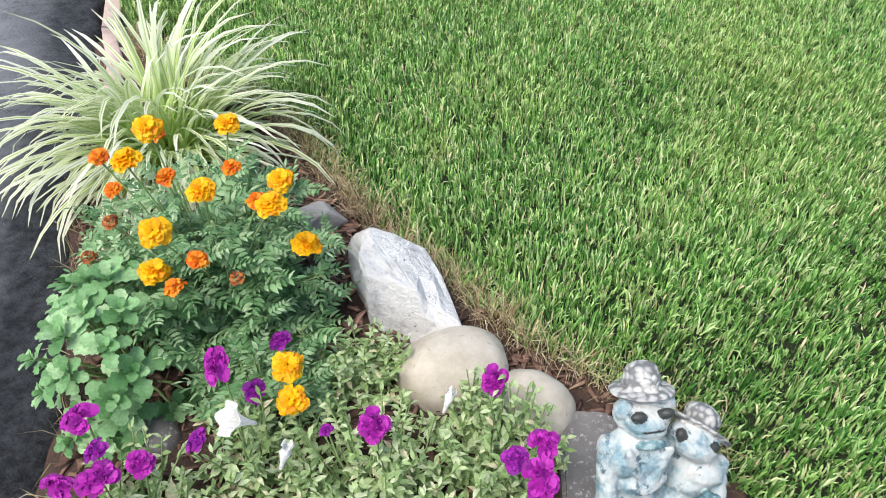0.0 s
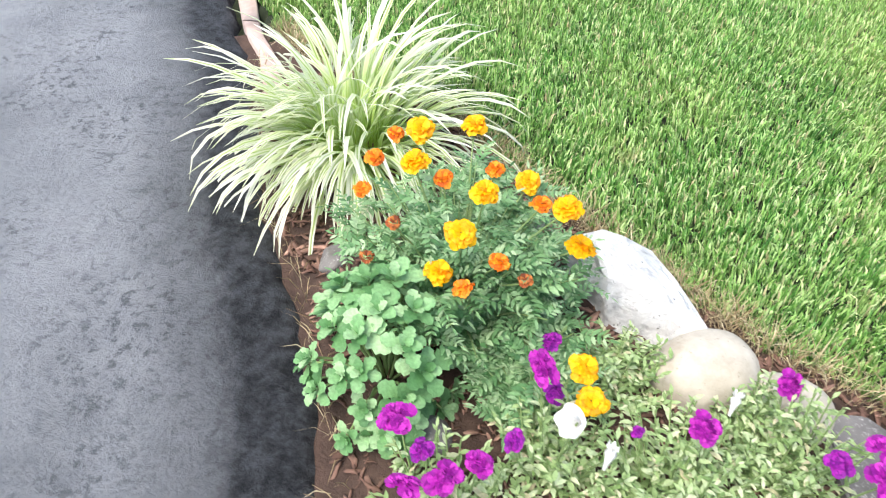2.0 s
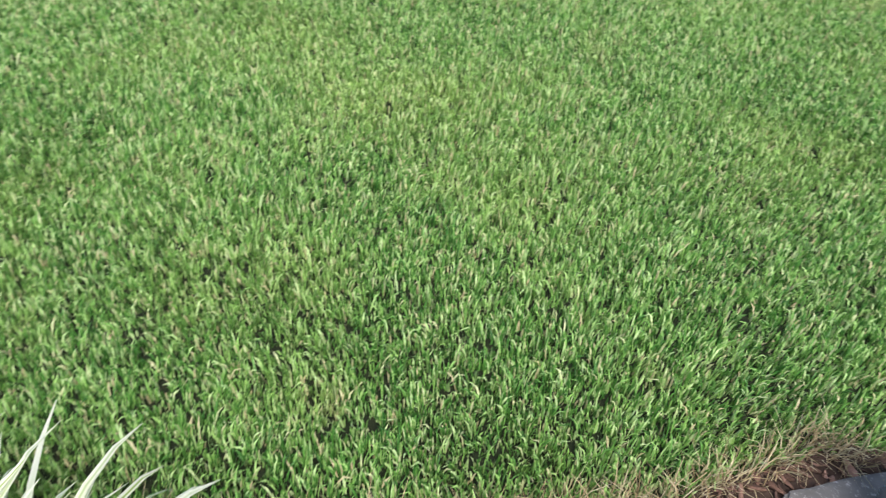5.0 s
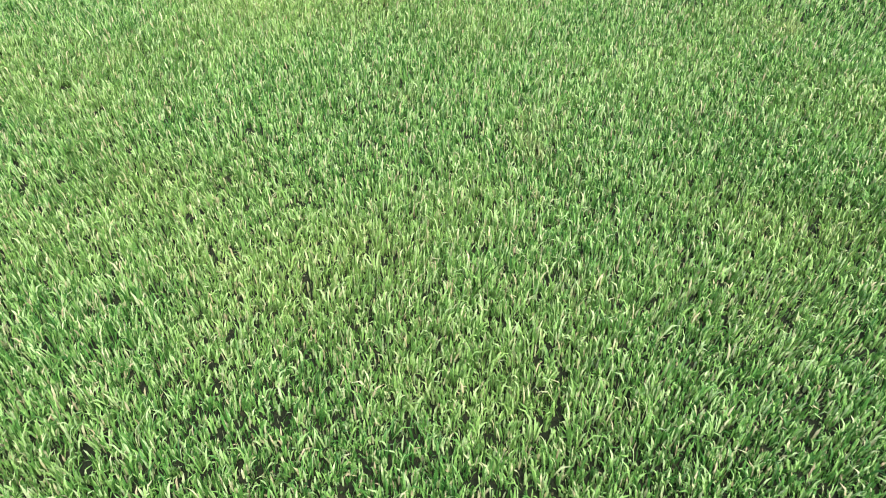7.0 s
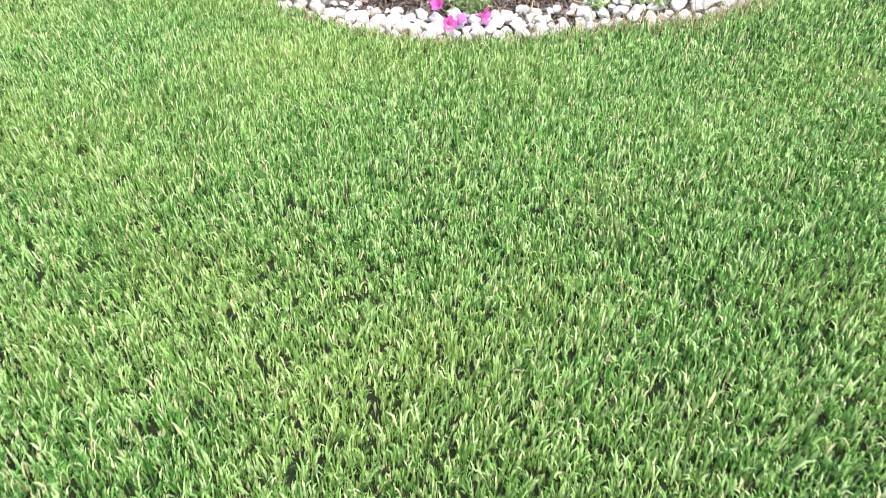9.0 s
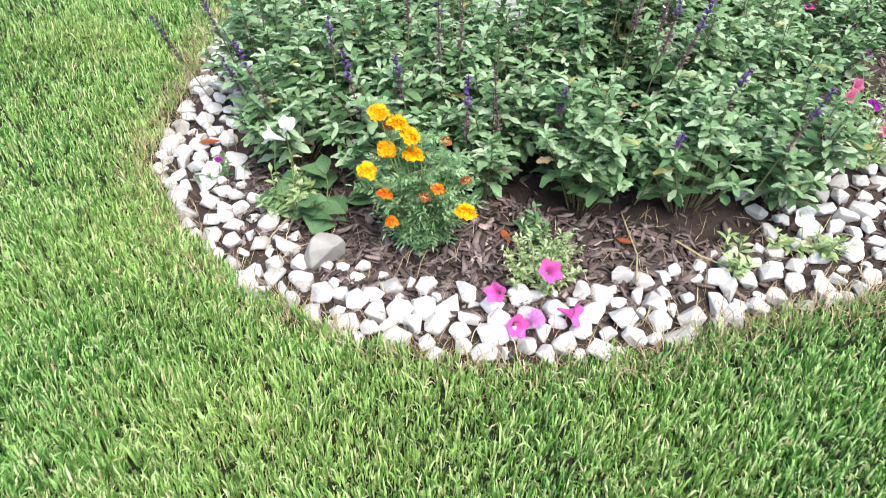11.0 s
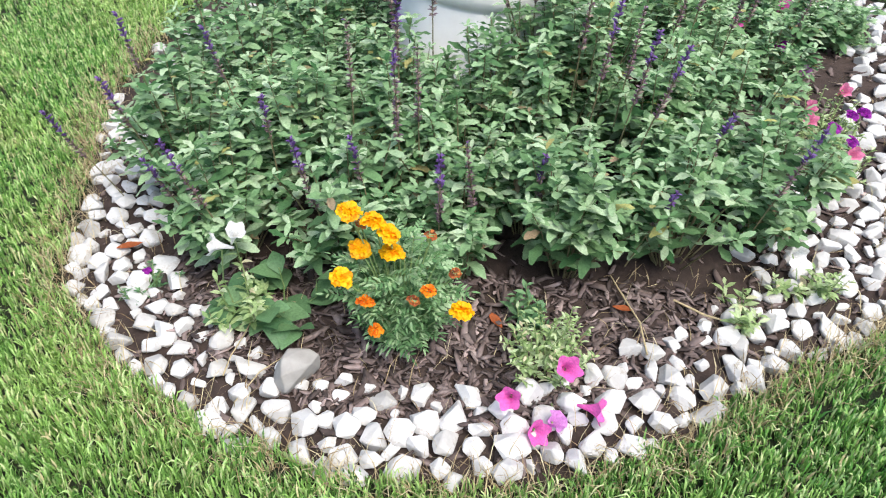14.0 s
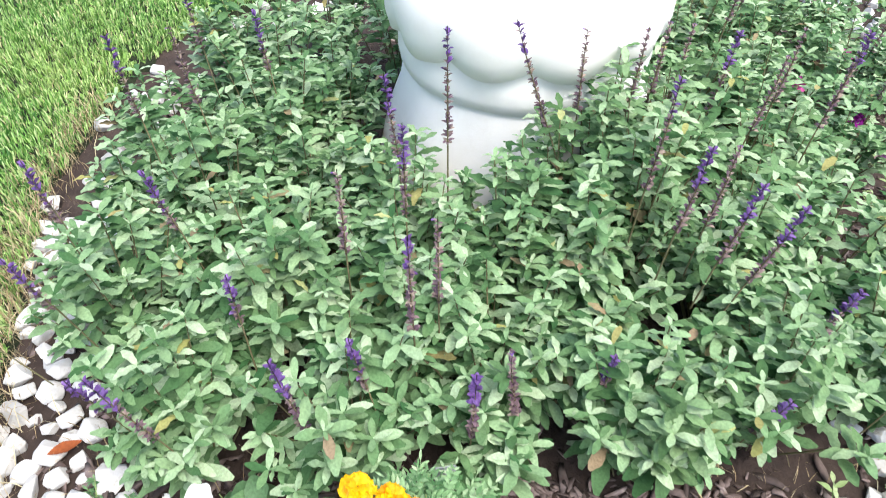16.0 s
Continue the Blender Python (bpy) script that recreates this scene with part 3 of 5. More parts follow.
        blob((-0.100 - 0.006 * s, 0.004 - 0.03 * s, 0.195 - 0.085 * s), (0.020, 0.023, 0.026))
    blob((-0.128, -0.045, 0.092), (0.026, 0.018, 0.013), 0, (0, 15, 0))
    for k in range(3):
        blob((-0.150, -0.058 + 0.011 * k, 0.086 + 0.007 * k), (0.013, 0.005, 0.004))
    blob((-0.068, -0.015, 0.060), (0.028, 0.032, 0.060))
    blob((-0.024, -0.018, 0.056), (0.025, 0.030, 0.055))
    blob((-0.075, -0.050, 0.018), (0.026, 0.036, 0.013))
    blob((-0.022, -0.055, 0.018), (0.024, 0.034, 0.013))
    # jacket: lapels, belt and buttons
    for k in range(7):
        t = k / 6
        blob((-0.078 + 0.036 * t, -0.040 - 0.006 * t, 0.212 - 0.075 * t), (0.009, 0.006, 0.012), 0, (0, -26, 0), 10, 8)
        blob((-0.006 - 0.030 * t, -0.044 - 0.006 * t, 0.210 - 0.075 * t), (0.009, 0.006, 0.012), 0, (0, 24, 0), 10, 8)
    blob((-0.036, -0.034, 0.222), (0.028, 0.012, 0.008), 3)
    # smaller figure: shawl, dress with folds, tilted brimmed hat, posy
    blob((0.066, -0.014, 0.060), (0.066, 0.056, 0.062))
    blob((0.066, -0.012, 0.120), (0.052, 0.045, 0.056))
    blob((0.078, -0.022, 0.138), (0.046, 0.040, 0.030), 0, (0, 18, 0))
    head = True
    blob((0.062, -0.020, 0.190), (0.048, 0.042, 0.034), 0, (0, 28, 0))
    blob((0.056, -0.044, 0.180), (0.042, 0.030, 0.021), 0, (0, 28, 0))
    blob((0.028, -0.034, 0.214), (0.015, 0.015, 0.016))
    blob((0.090, -0.038, 0.186), (0.016, 0.015, 0.015))
    blob((0.027, -0.050, 0.212), (0.010, 0.007, 0.011), 1)
    blob((0.084, -0.056, 0.183), (0.013, 0.008, 0.009), 1)
    blob((0.078, -0.012, 0.206), (0.072, 0.052, 0.007), 2, (-10, 36, 0), 40, 16)
    blob((0.092, -0.002, 0.219), (0.036, 0.034, 0.025), 2, (0, 36, 0), 40, 16)
    head = False
    for k in range(4):
        t = k / 3
        blob((0.120 - 0.020 * t, -0.015 - 0.04 * t, 0.130 - 0.045 * t), (0.017, 0.019, 0.022))
    for k in range(9):
        a = k * 0.7
        blob((0.070 + 0.022 * math.cos(a), -0.066 - 0.005 * (k % 2), 0.098 + 0.017 * math.sin(a)), (0.011, 0.008, 0.010), k % 3 and 0 or 3, (0, 0, 0), 10, 8)
    for k in range(4):
        blob((0.036 + 0.008 * k, -0.060, 0.104 - 0.012 * k), (0.006, 0.006, 0.026), 0, (0, -35 + 6 * k, 0), 10, 8)
    for k in range(8):
        a = -0.7 + k * 0.30
        blob((0.066 + 0.064 * math.sin(a), -0.014 - 0.054 * math.cos(a), 0.048), (0.009, 0.010, 0.040), 0, (0, 8 * math.sin(a), 0), 12, 10)
    rough = new("rough_statue", heap.mesh("rough_statue", STATUE))
    mod = rough.modifiers.new("fuse", "REMESH")
    mod.mode, mod.voxel_size = "VOXEL", 0.0028
    me = bpy.data.meshes.new_from_object(rough.evaluated_get(bpy.context.evaluated_depsgraph_get()))
    bpy.data.objects.remove(rough)
    me.materials.clear()
    for mt in (STATUE, STATUE_DARK, STATUE_HAT, STATUE_BLUE):
        me.materials.append(mt)
    c = np.empty(len(me.polygons) * 3)
    me.polygons.foreach_get("center", c)
    c = c.reshape(-1, 3)
    slots = np.zeros(len(c), np.int32)
    for at, r, m, slot in shapes:
        if slot:
            d = (c - np.array(at)) @ np.array(m) / (np.array(r) + 0.0022)
            slots[(d ** 2).sum(1) < 1] = slot
    me.polygons.foreach_set("material_index", slots)
    me.polygons.foreach_set("use_smooth", np.ones(len(c), bool))
    return me


thing("frog_statue", 0.418, 0.640, 0.084, "weathered pale blue plaster statue of two frogs in hats", "statue", data=statue(), turn=12).scale = (0.95, 0.95, 1.10)

# ---- strap-leaved clump ----
def strap_mesh(seed):
    """A long arching strap leaf, with u across and v along."""
    r = np.random.default_rng(seed)
    n, L = 9, 1.0
    w, bend, twist = r.uniform(0.0050, 0.0082), r.uniform(1.0, 2.8), r.uniform(-0.9, 0.9)
    v, f, uvs, ang, x, z = [], [], [], radians(84), 0.0, 0.0
    for i in range(n):
        s = i / (n - 1)
        half = w * (0.32 + 1.05 * s) * (1 - s ** 5) + 0.0006
        side = twist * s
        for q in (-1, 0, 1):
            v.append((x - q * half * math.sin(side) * 0.3, q * half * math.cos(side), z + abs(q) * half * 0.35 + q * half * math.sin(side)))
        ang = radians(84) - bend * (0.25 * s + 0.75 * s * s)
        x, z = x + L / (n - 1) * math.cos(ang), z + L / (n - 1) * math.sin(ang)
    for i in range(n - 1):
        a = 3 * i
        f += [(a, a + 3, a + 4, a + 1), (a + 1, a + 4, a + 5, a + 2)]
    me = quads_mesh("leaf", v, f, STRAP, smooth=True)
    uv = me.uv_layers.new(name="UVMap")
    for lp in me.loops:
        i, q = divmod(lp.vertex_index, 3)
        uv.data[lp.index].uv = (q / 2, i / (n - 1))
    return me


clump = thing("ornamental_grass", -0.87, 1.81, 0.04, "clump of arching white and green variegated strap leaves", "ornamental grass")
straps = [strap_mesh(100 + k) for k in range(12)]
r = np.random.default_rng(3)
for k in range(360):
    a = r.uniform(0, 360)
    rad = 0.10 * math.sqrt(r.random())
    lean = r.uniform(-12, 38) if k % 3 else r.uniform(20, 62)
    size = r.uniform(0.33, 0.62) * (0.88 if lean > 45 else 1.0)
    m = pose(rad * math.cos(radians(a)), rad * math.sin(radians(a)), 0, 0, 0, a + r.normal(0, 62)) @ pose(0, 0, 0, 0, lean, 0)
    m = m @ Matrix.Diagonal((size, 0.75 + 0.5 * size, size, 1))
    part("leaf", straps[k % 12], clump, m=m)

# low leaves that spill over the mulch and the driveway's edge
for k in range(110):
    head_to, lean, size = r.uniform(150, 325), r.uniform(20, 72), r.uniform(0.32, 0.58)
    part("leaf", straps[k % 12], clump, m=pose(0.07 * math.cos(radians(head_to)), 0.07 * math.sin(radians(head_to)), 0.02, 0, 0, head_to + r.normal(0, 32)) @ pose(0, 0, 0, 0, lean, 0) @ Matrix.Diagonal((size, 1.0, size * r.uniform(0.7, 1.1), 1)))

for head_to, lean, size in ((62, 4, 0.80), (55, 8, 0.74), (68, 2, 0.70), (170, 40, 0.66), (178, 52, 0.62), (205, 55, 0.60), (100, 2, 0.60)):
    part("leaf", straps[int(size * 100) % 12], clump, m=pose(0.02 * math.cos(radians(head_to)), 0.02 * math.sin(radians(head_to)), 0, 0, 0, head_to) @ pose(0, 0, 0, 0, lean, 0) @ Matrix.Diagonal((size, 1.1, size, 1)))

# ---- blooms ----
def petal(length, width, cup, ruffle, seed):
    r = np.random.default_rng(seed)
    v, f, n, w = [], [], 4, 5
    for i in range(n):
        s = i / (n - 1)
        half = width * (0.35 + 0.75 * math.sin(min(1, s * 1.1) * 1.7))
        for k in range(w):
            q = k / (w - 1) * 2 - 1
            z = cup * s * s * length + ruffle * s * math.sin(q * 5 + seed) * length * 0.5 + r.uniform(-1, 1) * ruffle * 0.12 * length * s
            v.append((length * s * (1 - 0.14 * q * q * s), q * half, z))
    for i in range(n - 1):
        for k in range(w - 1):
            a = i * w + k
            f.append((a, a + w, a + w + 1, a + 1))
    return np.array(v), np.array(f)


def marigold_bloom(seed, diameter, mat, rings=5):
    """A domed double flower of ruffled petals."""
    r = np.random.default_rng(seed)
    h = Heap()
    R = diameter / 2
    for ring in range(rings):
        s = ring / max(1, rings - 1)
        n = int(10 - 5 * s)
        el = radians(-12 + 62 * s ** 1.3)
        for k in range(n):
            a = 2 * math.pi * (k + 0.5 * ring) / n + r.uniform(-0.2, 0.2)
            d = (math.cos(a) * math.cos(el), math.sin(a) * math.cos(el), math.sin(el))
            L = R * (1.0 - 0.50 * s) * r.uniform(0.8, 1.15)
            at = (math.cos(a) * R * 0.06, math.sin(a) * R * 0.06, R * 0.14 * s)
            h.strew(petal(L, R * (0.34 - 0.08 * s), -0.15 - 0.1 * s, 0.30, seed + k), [placed(d, at, 1.0, r.uniform(-0.3, 0.3))])
    return h.mesh("bloom", mat)


def calyx_mesh(length, radius):
    v, f = revolve([(radius * 0.3, -length - 0.01), (radius * 0.8, -length), (radius, -length * 0.5), (radius * 1.15, 0.0), (radius * 0.6, 0.004)], 9)
    return quads_mesh("calyx", v, f, STEM, smooth=True)


FULL = [marigold_bloom(300 + k, 0.064, MARI_BLOOM) for k in range(4)]
SMALL = [marigold_bloom(310 + k, 0.046, MARI_ORANGE, 4) for k in range(3)]
DRY = [marigold_bloom(320 + k, 0.034, MARI_DRY, 3) for k in range(2)]
CALYX = calyx_mesh(0.016, 0.010)


def pinnate_leaf(seed, length=0.074):
    """A ferny leaf of narrow leaflets along a rib."""
    r = np.random.default_rng(seed)
    h = Heap()
    n = 5
    for i in range(n):
        s = 0.2 + 0.8 * i / n
        for side in (-1, 1):
            L = length * 0.34 * math.sin(0.6 + s * 2.1) * r.uniform(0.85, 1.15)
            d = (0.65, side * 0.9, r.uniform(-0.1, 0.3))
            h.strew(leaf_piece(L, [0.0008, L * 0.20, L * 0.16, 0.0005], 0.2, 0.5), [placed(d, (length * s, 0, -0.10 * length * s * s))])
    h.strew(leaf_piece(length * 0.3, [0.0006, length * 0.04, length * 0.03, 0.0004]), [placed((1, 0, -0.2), (length, 0, -0.10 * length))])
    h.add([(0, -0.0007, 0), (0, 0.0007, 0), (length, 0.0004, -0.1 * length), (length, -0.0004, -0.1 * length)], [(0, 1, 2, 3)])
    return np.concatenate(h.v), np.concatenate(h.f)


PINNATE = [pinnate_leaf(400 + k) for k in range(5)]


def marigold(x, y, z, radius, height, leaves, blooms, label, seed, low=0.15):
    """A bushy marigold: branching stems, ferny leaves, and blooms at given places (x, y, z, kind)."""
    r = np.random.default_rng(seed)
    ob = thing("marigold_plant", x, y, z, label, "marigold")
    fol, stems = Heap(), Heap()
    packs = [[] for _ in PINNATE]
    tips = []
    for k in range(max(10, leaves // 14)):
        a, q = r.uniform(0, 6.28), math.sqrt(r.random())
        top = np.array((radius[0] * q * math.cos(a), radius[1] * q * math.sin(a), height * (1 - 0.45 * q * q) * r.uniform(0.72, 1.0)))
        base = np.array((top[0] * 0.12, top[1] * 0.12, 0.0))
        mid = base * 0.4 + top * 0.6 + np.array((0, 0, 0.05 * height))
        pts = [base, (base + mid) / 2 + r.normal(0, 0.006, 3), mid, top]
        stems.add(*tube(pts, [0.0032, 0.0028, 0.0022, 0.0012], 5))
        tips.append(pts)
        for j in range(14):
            s = low + (1 - low) * (j + r.random()) / 14
            p = pts[int(min(2, s * 3))] * (1 - (s * 3 % 1)) + pts[int(min(2, s * 3)) + 1] * (s * 3 % 1) if s < 0.999 else top
            b = a + r.uniform(-1.9, 1.9)
            d = (math.cos(b), math.sin(b), r.uniform(-0.25, 0.75))
            packs[r.integers(len(PINNATE))].append(placed(d, p, r.uniform(0.7, 1.25), r.uniform(-0.5, 0.5)))
    for base, pack in zip(PINNATE, packs):
        if pack:
            fol.strew(base, pack)
    for bx, by, bz, kind in blooms:
        top = np.array((bx - x, by - y, bz - z))
        foot = np.array((top[0] * 0.45, top[1] * 0.45, top[2] * 0.45))
        stems.add(*tube([foot, foot * 0.5 + top * 0.5 + (0, 0, 0.01), top - (0, 0, 0.014)], [0.0022, 0.0020, 0.0024], 5))
    part("foliage", fol.mesh("foliage", MARI_LEAF), ob)
    part("stalk", stems.mesh("stalk", STEM, True), ob)
    for i, (bx, by, bz, kind) in enumerate(blooms):
        me = {"f": FULL, "s": SMALL, "d": DRY}[kind]
        lab = {"f": "full golden yellow ruffled bloom", "s": "small orange bloom, half open", "d": "withered rust-brown bloom"}[kind]
        m = pose(bx - x, by - y, bz - z, r.uniform(5, 32), r.uniform(-22, 22), r.uniform(0, 360))
        b = part("bloom", me[i % len(me)], ob, lab, pose(bx - x, by - y, bz - z) @ Euler((radians(r.uniform(0, 30)), radians(r.uniform(-20, 20)), 0)).to_matrix().to_4x4() @ pose(0, 0, 0, 0, 0, r.uniform(0, 360)))
        part("calyx", CALYX, b, m=pose(0, 0, 0.0))
    return ob


marigold(-0.53, 1.18, 0.045, (0.31, 0.30), 0.42, 1150, [
    (-0.535, 0.98, 0.49, "f"), (-0.575, 1.0, 0.365, "f"), (-0.457, 0.96, 0.44, "s"), (-0.486, 1.125, 0.48, "f"),
    (-0.77, 1.275, 0.35, "s"), (-0.628, 1.255, 0.54, "f"), (-0.51, 1.40, 0.46, "f"), (-0.636, 1.141, 0.538, "f"),
    (-0.463, 1.245, 0.448, "s"), (-0.377, 1.304, 0.37, "f"), (-0.37, 1.105, 0.469, "s"), (-0.327, 1.053, 0.504, "f"),
    (-0.275, 1.085, 0.375, "f"), (-0.576, 1.164, 0.478, "s"), (-0.674, 1.074, 0.428, "d"), (-0.527, 0.965, 0.355, "s"),
    (-0.70, 1.42, 0.41, "s"), (-0.725, 1.20, 0.50, "s"), (-0.40, 0.98, 0.37, "d"), (-0.73, 1.04, 0.36, "d")],
    "bushy marigold with golden and orange blooms beside the driveway", 11)
marigold(-0.36, 0.87, 0.045, (0.13, 0.10), 0.20, 200, [(-0.278, 0.83, 0.285, "f"), (-0.268, 0.775, 0.25, "f")], "small marigold with two golden blooms among petunias", 12)
marigold(-0.36, 1.03, 0.045, (0.17, 0.13), 0.17, 260, [], "low ferny marigold without blooms beside the quartz boulder", 15)
marigold(3.35, 3.30, 0.06, (0.10, 0.15), 0.41, 520, [
    (3.33, 3.41, 0.53, "f"), (3.33, 3.35, 0.505, "f"), (3.32, 3.31, 0.475, "f"), (3.33, 3.39, 0.41, "f"), (3.33, 3.31, 0.41, "f"),
    (3.26, 3.428, 0.375, "f"), (3.235, 3.366, 0.32, "s"), (3.24, 3.207, 0.366, "s"), (3.24, 3.123, 0.31, "f"), (3.22, 3.345, 0.235, "s"),
    (3.235, 3.244, 0.335, "d"), (3.33, 3.21, 0.47, "d"), (3.33, 3.15, 0.35, "d"), (3.35, 3.39, 0.475, "d")],
    "marigold with golden blooms on the round bed's mulch", 13)
marigold(5.45, 1.52, 0.05, (0.16, 0.16), 0.20, 150, [], "low marigold bush with no blooms", 14)

# ---- broad-leaved plant ----
def scalloped_leaf(length):
    w = [0.05, 0.06, 0.13, 0.31, 0.40, 0.27, 0.37, 0.46, 0.31, 0.34, 0.12]
    return leaf_piece(length, [q * length * 0.70 for q in w], 0.35, 0.6)


def rosette(heap, at, out, size, r, n=9):
    base = scalloped_leaf(1.0)
    b = basis(out)
    for k in range(n):
        s = k / n
        a = k * 2.4
        el = 0.22 + 1.15 * s
        d = b[:, 0] * math.sin(el) + math.cos(el) * (math.cos(a) * b[:, 1] + math.sin(a) * b[:, 2])
        L = size * (1.0 - 0.5 * s) * r.uniform(0.8, 1.2)
        heap.strew(base, [np.concatenate([basis(d, up=out) * L, np.asarray(at)[:, None] - (b[:, 0] * size * 0.35 * (1 - s))[:, None]], 1)])


def broad_plant(x, y, z, radius, height, n, label, seed):
    r = np.random.default_rng(seed)
    ob = thing("chrysanthemum_plant", x, y, z, label, "chrysanthemum")
    h, st = Heap(), Heap()
    for k in range(n):
        s = (k + 0.5) / n
        el = math.acos(1 - s * 1.05)
        a = k * 2.39996 + r.uniform(-0.2, 0.2)
        d = np.array((math.sin(el) * math.cos(a), math.sin(el) * math.sin(a), max(0.12, math.cos(el))))
        p = d * np.array((radius[0], radius[1], height)) * r.uniform(0.84, 1.05)
        p[2] = max(p[2], 0.05)
        rosette(h, p, d + (0, 0, 0.5), 0.066 * r.uniform(0.7, 1.15), r)
        st.add(*tube([(p[0] * 0.1, p[1] * 0.1, 0), p * 0.6 + (0, 0, 0.02), p * 0.97], [0.004, 0.0035, 0.003], 5))
    part("foliage", h.mesh("foliage", SEDUM), ob)
    part("stalk", st.mesh("stalk", STEM, True), ob)


broad_plant(-0.69, 0.975, 0.03, (0.185, 0.23), 0.345, 50, "dense chrysanthemum with lobed fresh green leaves, not in bloom", 21)

# ---- petunias ----
def trumpet(diameter, mat, seed, length=0.062, lobes=0.13):
    def wob(a, i):
        s = i / 6
        return 1 + lobes * s * s * math.cos(5 * a) * (s > 0.5), 0.006 * s * s * math.sin(5 * a + seed)
    R = diameter / 2
    v, f = revolve([(0.0035, -length), (0.0055, -length * 0.75), (0.0085, -length * 0.52), (0.0130, -length * 0.32), (R * 0.58, -length * 0.15), (R * 0.85, -0.003), (R, 0.0)], 30, wob)
    return quads_mesh("bloom", v, f, mat, smooth=True)


def cluster(diameter, mat, seed):
    """A head of ruffled small flowers."""
    r = np.random.default_rng(seed)
    h = Heap()
    R = diameter / 2
    for k in range(14):
        if r.random() < 0.12:
            continue
        s = (k + 0.5) / 14
        el, a = math.acos(1 - 0.75 * s), k * 2.4 + r.uniform(-0.4, 0.4)
        d = np.array((math.sin(el) * math.cos(a), math.sin(el) * math.sin(a), math.cos(el)))
        at = d * R * np.array((0.62, 0.62, 0.22)) * r.uniform(0.75, 1.25)
        d = d * 0.55 + np.array((0, 0, 0.6))
        d /= np.linalg.norm(d)
        b = basis(d)
        for j in range(5):
            c = j * 1.2566 + k
            e = b[:, 0] * 0.25 + math.cos(c) * b[:, 1] + math.sin(c) * b[:, 2]
            h.strew(petal(R * 0.45, R * 0.19, 0.1, 0.22, k + j), [np.concatenate([basis(e, up=d), at[:, None]], 1)])
    return h.mesh("bloom", mat)


BLOOMS = {
    "purple": [cluster(dm, PURPLE, k) for k, dm in ((1, 0.074), (2, 0.062), (6, 0.078), (7, 0.056))], "deep": [cluster(0.055, DEEP_PURPLE, k) for k in (3, 4)],
    "white": [trumpet(0.064, WHITE_PETAL, 1, 0.062, 0.05)], "bud": [trumpet(0.026, WHITE_PETAL, 4, 0.05)], "pink": [trumpet(0.068, PINK, 2)], "salmon": [trumpet(0.055, SALMON, 3)], "lilac": [trumpet(0.062, LILAC, 5)],
    "violet": [cluster(0.034, DEEP_PURPLE, 5)],
}
BLOOM_LABEL = {"bud": "half-open white trumpet bud", "purple": "bright magenta-purple bloom head", "deep": "deep purple bloom head", "white": "white trumpet bloom", "pink": "bright pink trumpet bloom", "salmon": "salmon pink trumpet bloom", "lilac": "pale lilac-pink trumpet bloom", "violet": "small violet bloom"}
OVAL = [leaf_piece(1.0, [0.03, 0.10, 0.17, 0.17, 0.10, 0.01], 0.3, dr) for dr in (0.2, 0.6, 1.0)]


def petunia(x, y, z, radius, height, stems_n, blooms, label, seed, mat=None, leaf=0.034, per=17, name="petunia_plant", category="petunia", wide=1.0):
    """Trailing stems with oval leaves; blooms at given places (x, y, z, kind, lean, heading)."""
    r = np.random.default_rng(seed)
    ob = thing(name, x, y, z, label, category)
    h, st = Heap(), Heap()
    packs = [[] for _ in OVAL]
    for k in range(int(stems_n * (1.9 if y < 1.5 else 1.0))):
        a, q = r.uniform(0, 6.28), math.sqrt(r.random())
        top = np.array((radius[0] * q * math.cos(a), radius[1] * q * math.sin(a), height * (1 - 0.5 * q ** 3) * r.uniform(0.5, 1.25)))
        base = np.array((top[0] * 0.35, top[1] * 0.35, 0.0))
        mid = (base + top) / 2 + r.normal(0, 0.012, 3)
        st.add(*tube([base, mid, top], [0.0025, 0.0022, 0.0014], 4))
        for j in range(per):
            s = 0.15 + 0.85 * (j + r.random()) / per
            p = base * (1 - s) ** 2 + 2 * s * (1 - s) * mid + s * s * top
            b = r.uniform(0, 6.28)
            d = (math.cos(b), math.sin(b), r.uniform(-0.1, 0.6) + 0.4 * s)
            m = placed(d, p, leaf * r.uniform(0.6, 1.2) * (1.1 - 0.45 * s), r.uniform(-0.4, 0.4))
            m[:, 1] *= wide
            packs[r.integers(3)].append(m)
    for base, pack in zip(OVAL, packs):
        h.strew(base, pack)
    for bx, by, bz, kind, lean, head in blooms:
        top = np.array((bx - x, by - y, bz - z))
        d = np.array(pose(0, 0, 0, 0, lean, head).to_3x3() @ Vector((0, 0, 1)))
        st.add(*tube([top * (0.6, 0.6, 0.3), top * (0.8, 0.8, 0.6), top - d * 0.03], [0.0025, 0.0022, 0.002], 4))
    part("foliage", h.mesh("foliage", mat or PETUNIA_LEAF), ob)
    part("stalk", st.mesh("stalk", STEM, True), ob)
    for i, (bx, by, bz, kind, lean, head) in enumerate(blooms):
        bs = BLOOMS[kind]
        part("bloom", bs[i % len(bs)], ob, BLOOM_LABEL[kind], pose(bx - x, by - y, bz - z, 0, lean, head) @ pose(0, 0, 0, 0, 0, r.uniform(0, 360)) @ Matrix.Diagonal((r.uniform(0.8, 1.1), r.uniform(0.7, 1.05), 1, 1)))
    return ob


